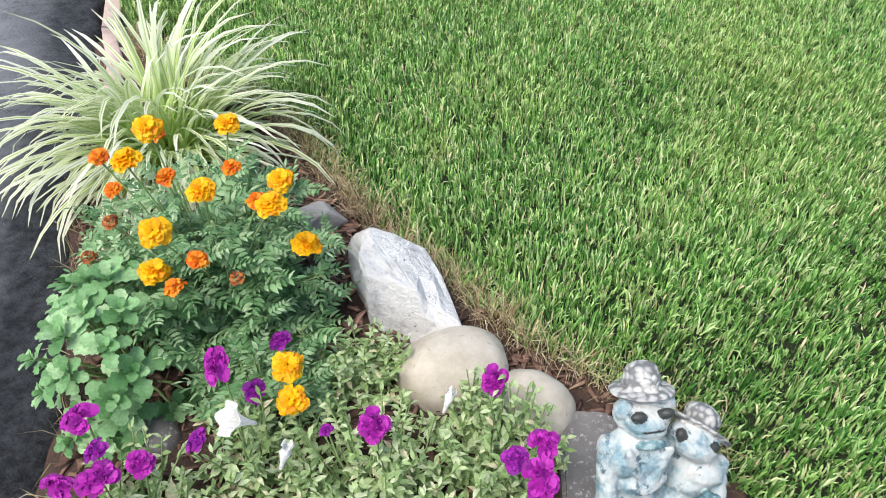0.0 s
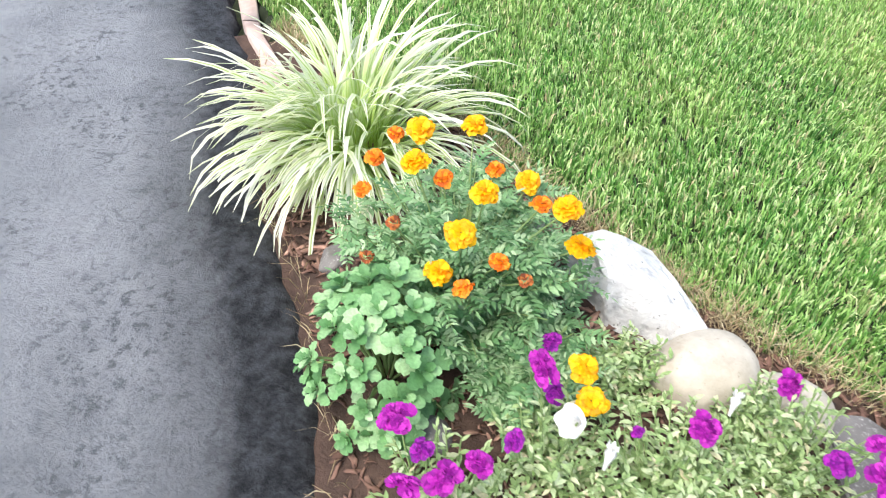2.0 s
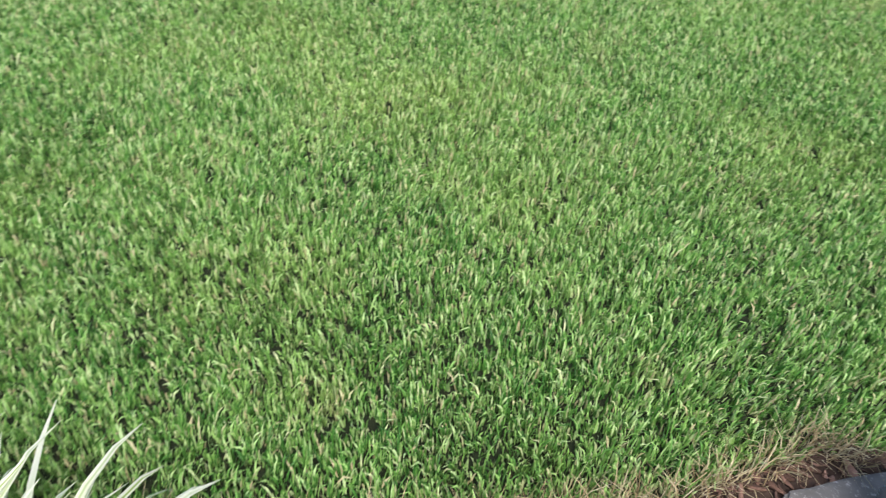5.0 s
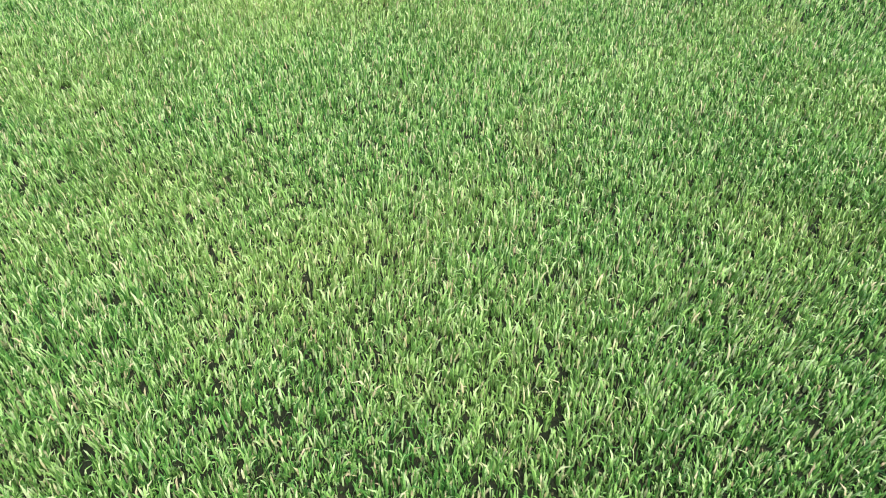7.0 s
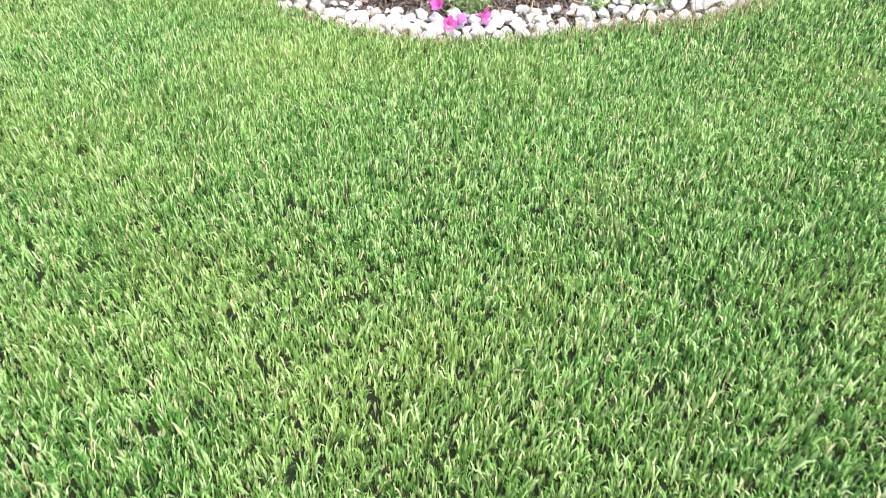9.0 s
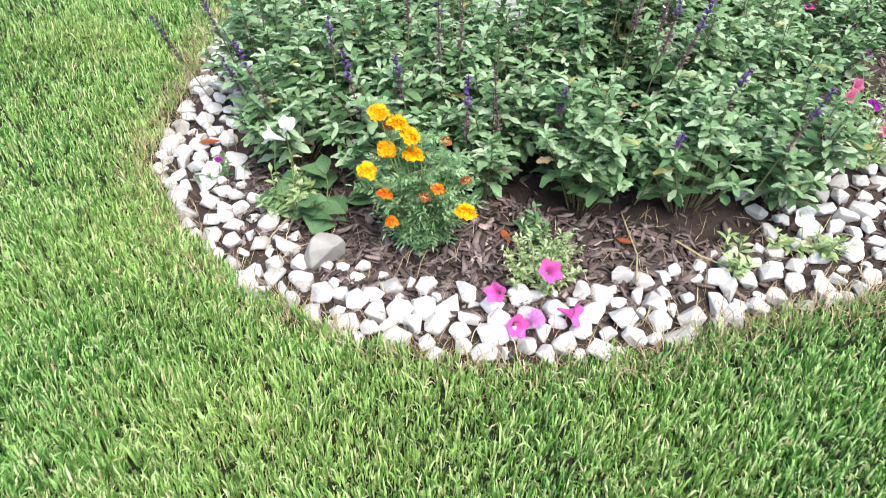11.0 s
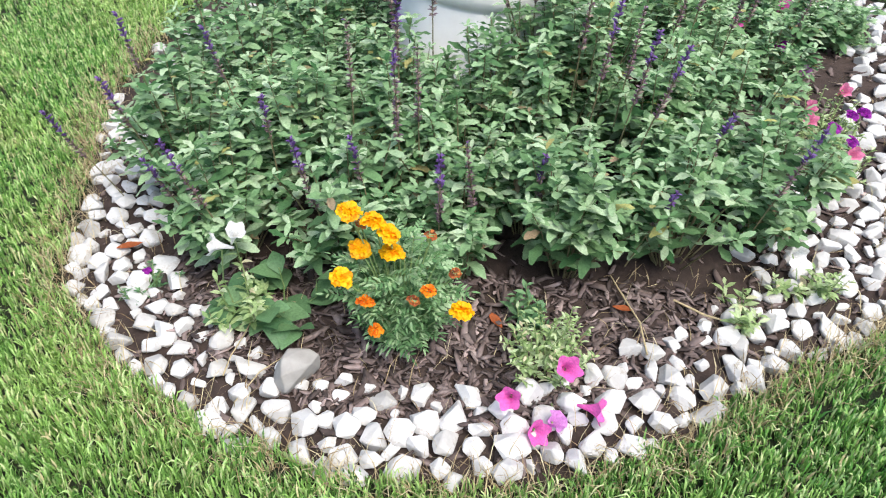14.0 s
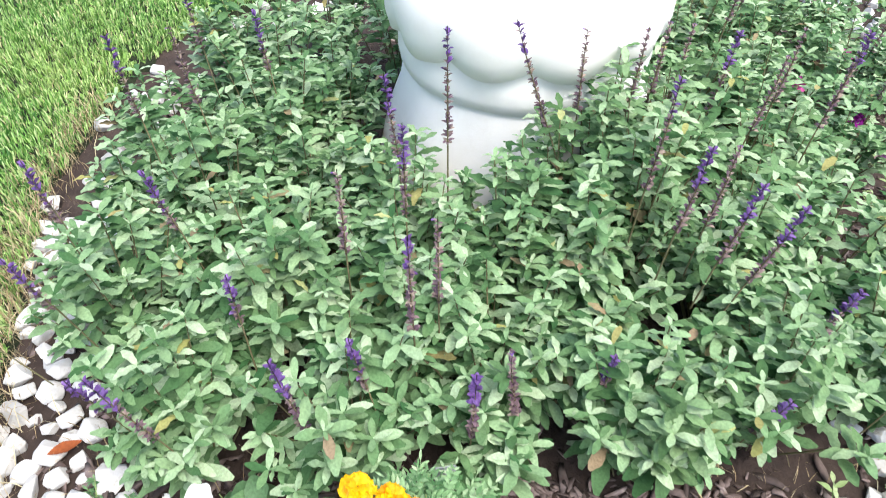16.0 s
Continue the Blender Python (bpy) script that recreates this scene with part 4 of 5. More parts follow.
petunia(-0.55, 0.60, 0.045, (0.16, 0.17), 0.19, 26, [
    (-0.64, 0.705, 0.27, "purple", 15, 200), (-0.615, 0.565, 0.28, "purple", 12, 250), (-0.55, 0.575, 0.29, "purple", 14, 280),
    (-0.485, 0.605, 0.29, "purple", 12, 300), (-0.59, 0.645, 0.26, "deep", 20, 200), (-0.52, 0.50, 0.28, "purple", 10, 250), (-0.60, 0.46, 0.27, "purple", 10, 250)],
    "petunia with bright purple bloom heads beside the driveway", 31)
petunia(-0.33, 0.72, 0.045, (0.16, 0.16), 0.20, 24, [
    (-0.376, 0.755, 0.375, "purple", 18, 260), (-0.33, 0.95, 0.21, "deep", 20, 250), (-0.34, 0.79, 0.25, "deep", 20, 280), (-0.42, 0.68, 0.25, "deep", 25, 220),
    (-0.335, 0.655, 0.36, "white", 42, 215), (-0.245, 0.66, 0.28, "bud", 35, 60)],
    "petunia with purple heads and white trumpets", 32)
petunia(-0.10, 0.66, 0.045, (0.19, 0.20), 0.22, 44, [
    (-0.093, 0.675, 0.325, "purple", 22, 260), (-0.19, 0.71, 0.25, "violet", 20, 260), (-0.068, 0.493, 0.30, "white", 20, 270), (-0.32, 0.50, 0.22, "bud", 60, 120)],
    "pale green petunia mound with a few blooms", 33)
petunia(0.12, 0.72, 0.045, (0.16, 0.20), 0.22, 36, [
    (0.12, 0.82, 0.27, "purple", 30, 260), (0.197, 0.64, 0.345, "purple", 25, 250), (0.19, 0.585, 0.32, "purple", 20, 250), (0.155, 0.65, 0.27, "deep", 20, 250), (0.04, 0.83, 0.22, "bud", 40, 60)],
    "pale green petunia with magenta heads beside the statue", 34)
petunia(-0.12, 0.40, 0.045, (0.32, 0.16), 0.20, 44, [(-0.45, 0.44, 0.26, "purple", 15, 250)], "pale green petunia mound at the front of the strip", 35)
petunia(0.10, 0.45, 0.045, (0.17, 0.14), 0.20, 30, [], "pale green petunia mound beside the slab", 38)
petunia(-0.42, 0.42, 0.045, (0.18, 0.14), 0.18, 28, [(-0.50, 0.40, 0.25, "purple", 12, 250)], "pale petunia mound with one purple head", 39)
petunia(-0.62, 0.44, 0.03, (0.13, 0.15), 0.16, 20, [(-0.66, 0.52, 0.24, "deep", 15, 200), (-0.56, 0.36, 0.24, "purple", 10, 250)], "petunia with purple heads spilling towards the driveway", 50)
petunia(-0.19, 0.96, 0.045, (0.19, 0.13), 0.13, 36, [], "young petunia shoots before the white boulder", 36)

petunia(0.08, 0.845, 0.05, (0.15, 0.06), 0.17, 12, [], "thin petunia shoots before the round boulders", 37)

petunia(3.36, 3.75, 0.06, (0.10, 0.11), 0.20, 12, [(3.35, 3.72, 0.425, "white", 25, 250), (3.35, 3.80, 0.37, "white", 75, 100)], "petunia with white trumpets at the round bed's edge", 41, leaf=0.05)
petunia(3.43, 3.67, 0.055, (0.15, 0.17), 0.13, 9, [], "broad dark green leaves low over the mulch", 42, DARK_LEAF, 0.125, 4, "broadleaf_seedling", "seedling", 2.0)
petunia(3.28, 2.90, 0.055, (0.15, 0.13), 0.19, 34, [
    (3.13, 2.855, 0.245, "pink", 42, 200), (3.09, 2.995, 0.16, "pink", 50, 170), (3.04, 2.915, 0.10, "pink", 55, 215), (3.07, 2.87, 0.12, "lilac", 30, 250), (3.10, 2.765, 0.13, "pink", 80, 250)],
    "trailing petunia with bright pink trumpets on the stones", 43)
petunia(3.43, 2.96, 0.06, (0.09, 0.08), 0.13, 10, [], "young dark green shoot on the mulch", 44, DARK_LEAF, 0.05, 10, "salvia_shoot", "salvia")
petunia(3.52, 2.36, 0.055, (0.13, 0.10), 0.10, 8, [], "sprawling pale green petunia shoot on the stones", 45, leaf=0.05, per=10)
petunia(3.66, 2.12, 0.055, (0.12, 0.14), 0.12, 8, [(3.70, 2.15, 0.17, "white", 70, 200)], "sprawling petunia shoot with a white bloom", 46, leaf=0.045)
petunia(4.28, 1.89, 0.06, (0.19, 0.15), 0.22, 34, [
    (4.37, 1.79, 0.30, "deep", 20, 200), (4.25, 1.93, 0.30, "deep", 20, 200), (4.22, 1.87, 0.27, "deep", 25, 200), (4.33, 1.85, 0.31, "deep", 15, 200),
    (4.40, 1.96, 0.30, "salmon", 45, 190), (4.12, 1.89, 0.28, "salmon", 50, 200), (4.30, 1.99, 0.30, "salmon", 45, 200), (4.00, 2.03, 0.22, "white", 50, 190)],
    "petunia with deep purple and salmon blooms", 47)
petunia(4.62, 1.80, 0.06, (0.20, 0.16), 0.16, 26, [(4.75, 1.88, 0.27, "lilac", 35, 200), (4.64, 1.75, 0.25, "salmon", 45, 190)], "pale petunia with two pink blooms on the mulch", 51)
petunia(4.98, 1.97, 0.06, (0.20, 0.2), 0.22, 26, [(4.907, 1.938, 0.30, "purple", 20, 200), (5.10, 2.08, 0.32, "pink", 40, 200), (5.41, 1.80, 0.28, "pink", 40, 200)], "petunia with purple and pink blooms beside the salvia", 48)
petunia(3.47, 4.10, 0.05, (0.09, 0.11), 0.09, 8, [(3.46, 4.08, 0.15, "violet", 10, 200)], "small sprig with one violet bloom on the stones", 49, DARK_LEAF, 0.03)

# ---- salvia ----
SAGE = [leaf_piece(1.0, [0.045, 0.115, 0.150, 0.185, 0.140, 0.05], 0.18, dr, 0.22) for dr in (0.15, 0.5, 0.9)]


def spike_mesh(seed, length, bare):
    """A flower spike: a stem with whorls of small calyces, violet towards the tip."""
    r = np.random.default_rng(seed)
    h = Heap()
    h.add(*tube([(0, 0, -0.12), (0, 0, 0), (0.006, 0, length * 0.6), (0.004, 0, length)], [0.0022, 0.002, 0.0016, 0.001], 4), 2)
    bud = leaf_piece(1.0, [0.10, 0.30, 0.26, 0.06], 0.5, 0.3)
    n = int(length / 0.0135)
    for i in range(n):
        s = i / n
        z = length * (0.05 + 0.95 * s)
        for k in range(5):
            a = r.uniform(0, 6.28)
            d = (math.cos(a), math.sin(a), r.uniform(0.3, 1.1))
            violet = s > bare + r.uniform(-0.15, 0.15)
            h.strew(bud, [placed(d, (0.004, 0, z + r.uniform(-0.003, 0.003)), (0.021 if violet else 0.015) * (1.15 - 0.5 * s))], 0 if violet else 1)
    return h.mesh("flower_spike", [SPIKE, SPIKE_DRY, SALVIA_STEM])


SPIKES = [spike_mesh(500, 0.20, 0.5), spike_mesh(501, 0.15, 0.45), spike_mesh(502, 0.24, 0.75), spike_mesh(503, 0.12, 0.35), spike_mesh(504, 0.19, 0.97)]


def salvia(x, y, radius, height, n, spikes, seed):
    """A bushy salvia: upright stems with paired leaves, and flower spikes."""
    r = np.random.default_rng(seed)
    z0 = float(ring_z(x, y)) - 0.01
    ob = thing("salvia_plant", x, y, z0, "bushy salvia with grey-green leaves and fading violet spikes", "salvia", "salvias of the round bed")
    h, st = Heap(), Heap()
    packs = [[] for _ in SAGE]
    for k in range(int(n * 0.84)):
        a, q = r.uniform(0, 6.28), math.sqrt(r.random())
        top = np.array((radius * q * math.cos(a), radius * q * math.sin(a), height * (1 - 0.32 * q * q) * r.uniform(0.62, 1.10)))
        base = np.array((top[0] * 0.25, top[1] * 0.25, 0))
        mid = base * 0.35 + top * 0.65 + (0, 0, 0.06 * height)
        st.add(*tube([base, mid, top], [0.003, 0.0024, 0.0014], 4))
        nodes = int(7 + 5 * r.random())
        turn = r.uniform(0, 3.14)
        for j in range(nodes):
            s = 0.26 + 0.74 * j / (nodes - 1)
            p = base * (1 - s) ** 2 + 2 * s * (1 - s) * mid + s * s * top
            turn += 1.57 + r.uniform(-0.3, 0.3)
            if s < 0.58 and r.random() < 0.5:
                continue
            size = 0.084 * r.uniform(0.5, 1.2) * (1.12 - 0.55 * s ** 3)
            pairs = (0, 3.14) if s < 0.80 else (0, 1.57, 3.14, 4.71)
            for b in pairs:
                b += turn + r.uniform(-0.2, 0.2)
                d = (math.cos(b), math.sin(b), r.uniform(-0.15, 0.30) + 0.30 * s)
                packs[r.integers(3)].append(placed(d, p, size, r.uniform(-0.35, 0.35)))
    for base, pack in zip(SAGE, packs):
        h.strew(base, pack)
    part("foliage", h.mesh("foliage", SALVIA), ob)
    part("stalk", st.mesh("stalk", SALVIA_STEM, True), ob)
    for i, (sx, sy, sz, kind, lean, head) in enumerate(spikes):
        part("flower_spike", SPIKES[kind], ob, m=pose(sx - x, sy - y, sz - z0, 0, lean * 0.7, head) @ Matrix.Diagonal((1.08, 1.08, 1.3, 1)))


# plants: x, y, radius, height, stems
BEDDING = [(3.66, 3.88, 0.22, 0.44, 46), (3.66, 3.50, 0.23, 0.45, 50), (3.80, 3.17, 0.22, 0.47, 48), (3.68, 2.84, 0.20, 0.44, 44), (3.78, 2.50, 0.24, 0.46, 52), (3.90, 2.20, 0.22, 0.44, 46),
           (3.98, 3.72, 0.25, 0.54, 52), (4.00, 3.38, 0.22, 0.55, 46), (4.10, 2.90, 0.23, 0.55, 48), (4.12, 2.56, 0.24, 0.54, 50), (4.25, 2.27, 0.23, 0.48, 44), (3.95, 4.12, 0.24, 0.50, 48),
           (4.32, 3.98, 0.25, 0.56, 50), (4.38, 3.72, 0.22, 0.52, 40), (4.62, 3.85, 0.26, 0.55, 44), (4.50, 2.35, 0.22, 0.50, 40), (4.85, 2.30, 0.25, 0.50, 40),
           (4.10, 3.14, 0.20, 0.57, 40), (4.22, 3.42, 0.20, 0.55, 36), (4.24, 2.80, 0.20, 0.70, 42), (4.18, 3.00, 0.18, 0.64, 34), (3.86, 2.98, 0.18, 0.47, 34), (4.30, 4.22, 0.20, 0.44, 34), (4.70, 4.26, 0.2, 0.46, 34), (5.2, 4.2, 0.22, 0.46, 34), (4.86, 3.72, 0.2, 0.50, 34), (5.7, 3.9, 0.25, 0.5, 30), (4.92, 2.55, 0.24, 0.52, 40), (5.3, 2.2, 0.25, 0.48, 40), (5.6, 2.5, 0.26, 0.5, 36), (5.10, 4.00, 0.28, 0.54, 40), (5.25, 2.50, 0.28, 0.52, 40), (5.55, 2.15, 0.28, 0.48, 36), (5.40, 3.55, 0.28, 0.54, 34), (5.70, 2.75, 0.3, 0.5, 34),
           (5.22, 1.86, 0.24, 0.40, 36), (5.58, 1.78, 0.26, 0.42, 36), (5.92, 2.05, 0.28, 0.46, 34), (5.45, 1.52, 0.20, 0.26, 26), (4.86, 1.98, 0.20, 0.36, 30), (3.60, 3.16, 0.13, 0.28, 16), (4.34, 2.90, 0.20, 0.74, 40), (4.40, 2.72, 0.20, 0.72, 36)]
SPIKE_AT = [(3.95, 4.20, 0.55, 1, 10, 100), (3.78, 4.18, 0.44, 1, 20, 120), (3.72, 4.32, 0.36, 1, 35, 100), (3.75, 3.74, 0.44, 3, 6, 40), (3.90, 3.52, 0.52, 4, 4, 0), (4.0, 3.39, 0.56, 0, 4, 0),
            (3.72, 3.35, 0.47, 2, 4, 180), (3.62, 3.44, 0.40, 3, 18, 60), (3.78, 3.30, 0.50, 4, 5, 0), (3.55, 3.56, 0.34, 0, 14, 100), (3.58, 3.22, 0.30, 0, 6, 200), (3.62, 3.12, 0.33, 4, 8, 100),
            (4.05, 2.84, 0.62, 2, 5, 250), (3.95, 2.78, 0.58, 0, 8, 240), (4.0, 2.70, 0.56, 4, 6, 240), (3.92, 2.68, 0.52, 0, 12, 240), (3.88, 2.62, 0.50, 0, 18, 250), (3.80, 2.46, 0.44, 3, 20, 260),
            (3.62, 2.62, 0.30, 3, 25, 260), (3.70, 2.28, 0.36, 0, 22, 270), (3.66, 2.95, 0.36, 3, 8, 250), (4.15, 3.30, 0.66, 2, 2, 0), (4.18, 3.42, 0.58, 0, 10, 60), (4.22, 3.05, 0.66, 2, 26, 80),
            (4.30, 2.98, 0.66, 4, 3, 0), (4.32, 2.86, 0.66, 4, 6, 250), (4.36, 2.80, 0.66, 4, 5, 240), (4.40, 2.74, 0.64, 4, 8, 240), (4.42, 2.62, 0.60, 0, 8, 250), (4.40, 2.50, 0.56, 4, 10, 250),
            (4.55, 2.40, 0.56, 4, 6, 250), (4.45, 2.30, 0.54, 2, 8, 250), (4.35, 4.15, 0.58, 0, 12, 60), (4.40, 4.00, 0.60, 4, 10, 70), (4.60, 3.85, 0.60, 1, 8, 60), (4.75, 4.10, 0.58, 0, 8, 70)]
SPIKE_AT += [(4.0, 3.95, 0.50, 1, 16, 100), (3.55, 3.98, 0.36, 3, 28, 100), (3.5, 3.86, 0.36, 0, 24, 110), (4.62, 2.2, 0.5, 0, 10, 260), (5.1, 2.4, 0.54, 2, 8, 250), (5.3, 2.3, 0.52, 0, 12, 250), (5.5, 2.05, 0.5, 2, 12, 250), (5.25, 1.8, 0.36, 4, 8, 250), (5.6, 1.7, 0.38, 4, 10, 250), (4.9, 1.92, 0.33, 4, 12, 250)]
owner = {}
for sp in SPIKE_AT:
    best = min(range(len(BEDDING)), key=lambda i: math.hypot(BEDDING[i][0] - sp[0], BEDDING[i][1] - sp[1]))
    owner.setdefault(best, []).append(sp)
for i, (x, y, rad, hgt, n) in enumerate(BEDDING):
    salvia(x, y, rad, hgt, n, owner.get(i, []), 600 + i)

# ---- pedestal ----
def pedestal():
    ob = thing("birdbath", 4.79, 3.10, 0.03, "white painted concrete birdbath with a scalloped skirt", "birdbath")
    def fluted(a, i):
        return 1 + 0.020 * math.cos(8 * a) * (0.35 + 0.65 * (i < 6)), 0.0
    v, f = revolve([(0.50, 0.0), (0.505, 0.05), (0.49, 0.10), (0.465, 0.18), (0.44, 0.30), (0.412, 0.40), (0.385, 0.48), (0.372, 0.545), (0.368, 0.560), (0.380, 0.566), (0.386, 0.60), (0.384, 0.64), (0.376, 0.67), (0.36, 0.72), (0.34, 0.74)], 96, fluted)
    part("base", quads_mesh("base", v, f, CONCRETE, smooth=True), ob)
    def scallop(a, i):
        k = (0.3, 1.0, 1.0, 0.8, 0.45, 0.2, 0, 0, 0)[i]
        lobe = abs(math.cos(5.5 * a)) - 0.5
        return 1 + 0.030 * k * lobe, -0.034 * k * lobe * (i < 4)
    v, f = revolve([(0.345, 0.71), (0.385, 0.680), (0.402, 0.688), (0.416, 0.74), (0.419, 0.79), (0.408, 0.84), (0.385, 0.875), (0.36, 0.888), (0.32, 0.892)], 132, scallop)
    part("skirt", quads_mesh("skirt", v, f, CONCRETE, smooth=True), ob, "scalloped overhanging skirt")
    v, f = revolve([(0.33, 0.885), (0.30, 0.90), (0.27, 0.96), (0.30, 1.04), (0.37, 1.10), (0.375, 1.115), (0.355, 1.115), (0.25, 1.06), (0.02, 1.045)], 72)
    part("bowl", quads_mesh("bowl", v, f, CONCRETE, smooth=True), ob)


pedestal()

# plant tag
bm = bmesh.new()
bmesh.ops.create_cube(bm, size=1, matrix=Matrix.Translation((0, 0, 0.05)) @ Matrix.Diagonal((0.003, 0.045, 0.06, 1)))
bmesh.ops.create_cube(bm, size=1, matrix=Matrix.Translation((0.0, 0, -0.06)) @ Matrix.Diagonal((0.0026, 0.012, 0.17, 1)))
bmesh.ops.bevel(bm, geom=list(bm.edges), offset=0.0008, segments=1, affect="EDGES")
me = bpy.data.meshes.new("plant_tag")
bm.to_mesh(me)
bm.free()
me.materials.append(TAG)
tag = thing("plant_tag", 3.50, 3.27, 0.24, "grey plastic plant tag stuck in the soil", "plant tag", data=me, turn=12)

# fallen leaves and twigs
def fallen_leaf(x, y, z, size, turn):
    v, f = leaf_piece(size, [0.002, size * 0.16, size * 0.24, size * 0.18, 0.002], 0.5, -0.5)
    ob = thing("fallen_leaf", x, y, z, "curled dry brown leaf lying on the pebbles", "leaf", data=quads_mesh("fallen_leaf", v, f, MARI_DRY), turn=turn)


fallen_leaf(3.66, 4.20, 0.085, 0.075, 130)
fallen_leaf(3.40, 3.02, 0.085, 0.06, 40)
fallen_leaf(3.52, 2.70, 0.085, 0.055, 250)


def twig(points, thick):
    v, f = tube(points, [thick] * (len(points) - 1) + [thick * 0.5], 6)
    new_twig = new("twig", quads_mesh("twig", v, f, STRAW, smooth=True))
    tagged(new_twig, "thin pale dry twig lying on the mulch", "twig")


twig([(3.16, 3.76, 0.07), (3.22, 3.755, 0.085), (3.30, 3.745, 0.082), (3.38, 3.735, 0.09)], 0.0022)
twig([(3.34, 2.62, 0.085), (3.45, 2.63, 0.095), (3.56, 2.67, 0.095), (3.64, 2.70, 0.10)], 0.0028)
twig([(3.08, 3.70, 0.07), (3.17, 3.66, 0.085), (3.25, 3.60, 0.08)], 0.002)
twig([(3.56, 2.52, 0.09), (3.50, 2.44, 0.095), (3.47, 2.33, 0.09)], 0.0035)

# ---- straw along the lawn's edges ----
def blades(points, heights, widths, lean, heading, mat, name, bend=0.5, tip=0.10):
    """Grass blades of two segments each, as one mesh."""
    n = len(points)
    lx, ly = np.cos(heading) * lean, np.sin(heading) * lean
    face = rng.uniform(0, 6.283, n)
    sx, sy = np.cos(face) * widths / 2, np.sin(face) * widths / 2
    v = np.empty((n, 6, 3), np.float32)
    for row, (s, k) in enumerate(((0.0, 0.8), (0.55, 1.0), (1.0, tip))):
        off = heights * s * (1 + 0.0 * s)
        px = points[:, 0] + lx * heights * s ** 1.6
        py = points[:, 1] + ly * heights * s ** 1.6
        pz = points[:, 2] + off * np.sqrt(np.clip(1 - (lean * s ** (0.6 + bend)) ** 2, 0.03, 1))
        v[:, row * 2, :] = np.stack([px - sx * k, py - sy * k, pz], 1)
        v[:, row * 2 + 1, :] = np.stack([px + sx * k, py + sy * k, pz], 1)
    f = np.array([(0, 1, 3, 2), (2, 3, 5, 4)])[None] + (np.arange(n) * 6)[:, None, None]
    return quads_mesh(name, v.reshape(-1, 3), f.reshape(-1, 4), mat)


N = 10500
t = rng.uniform(0, 1, N)
ex = np.empty((N, 3))
half = 4000
ye = 0.75 + 1.85 * rng.random(half) ** 0.9
ex[:half, 0] = np.interp(ye, EDGE_Y, EDGE_X) + rng.normal(0.018, 0.020, half)
ex[:half, 1] = ye + rng.normal(0, 0.02, half)
ang = np.radians(rng.uniform(70, 290, N - half))
rad = np.interp((np.degrees(ang) + 180) % 360 - 180, RING_A, RING_R) + np.where(rng.random(N - half) < 0.85, rng.normal(0.04, 0.045, N - half), -rng.uniform(0.0, 0.6, N - half))
ex[half:, 0] = RING[0] + rad * np.cos(ang)
ex[half:, 1] = RING[1] + rad * np.sin(ang)
side = rng.choice(half, 200, replace=False)
ys = rng.uniform(0.4, 2.4, 200)
ex[side, 0], ex[side, 1] = drive_x(ys) + np.abs(rng.normal(0.0, 0.03, 200)), ys
ex[:, 2] = np.where(ex[:, 0] < lawn_x(ex[:, 1]) - 0.1, bed_z(ex[:, 0], ex[:, 1]) + 0.004, 0.045)
mesh = blades(ex, rng.uniform(0.04, 0.12, N), rng.uniform(0.0015, 0.0034, N), rng.uniform(0.3, 0.98, N), rng.uniform(0, 6.283, N), STRAW, "dry_grass")
tagged(new("dry_grass", mesh), "dry straw-coloured grass along the bed edges", "dry grass", kind="stuff")

# ---- lawn ----
def lawn_points(x0, x1, y0, y1, n):
    """Tuft roots, closer together along the stretch that is crossed on foot."""
    cell = math.sqrt((x1 - x0) * (y1 - y0) / n)
    gx, gy = np.meshgrid(np.arange(x0, x1, cell), np.arange(y0, y1, cell))
    x, y = (gx + rng.uniform(-0.2, 1.2, gx.shape) * cell).ravel(), (gy + rng.uniform(-0.2, 1.2, gy.shape) * cell).ravel()
    away = np.abs((x + 0.3) * -0.548 + (y - 1.3) * 0.836)
    thick = np.interp(away, [1.2, 2.4], [1.0, 0.78]) if n > 50000 else 1.0
    thick = thick * np.clip(1.05 + 0.5 * field(x, y, 26.0, 21), 0.62, 1.0)
    keep = (x > lawn_x(y) + 0.02 + 0.03 * field(x, y, 12, 8)) & (ring_gap(x, y) > 0.01 + 0.03 * field(x, y, 12, 9)) & (rng.random(len(x)) < thick)
    x, y = x[keep], y[keep]
    return np.stack([x, y, lawn_z(x, y) - 0.004, np.interp(away[keep], [1.2, 2.6], [1.0, 1.30])], 1)


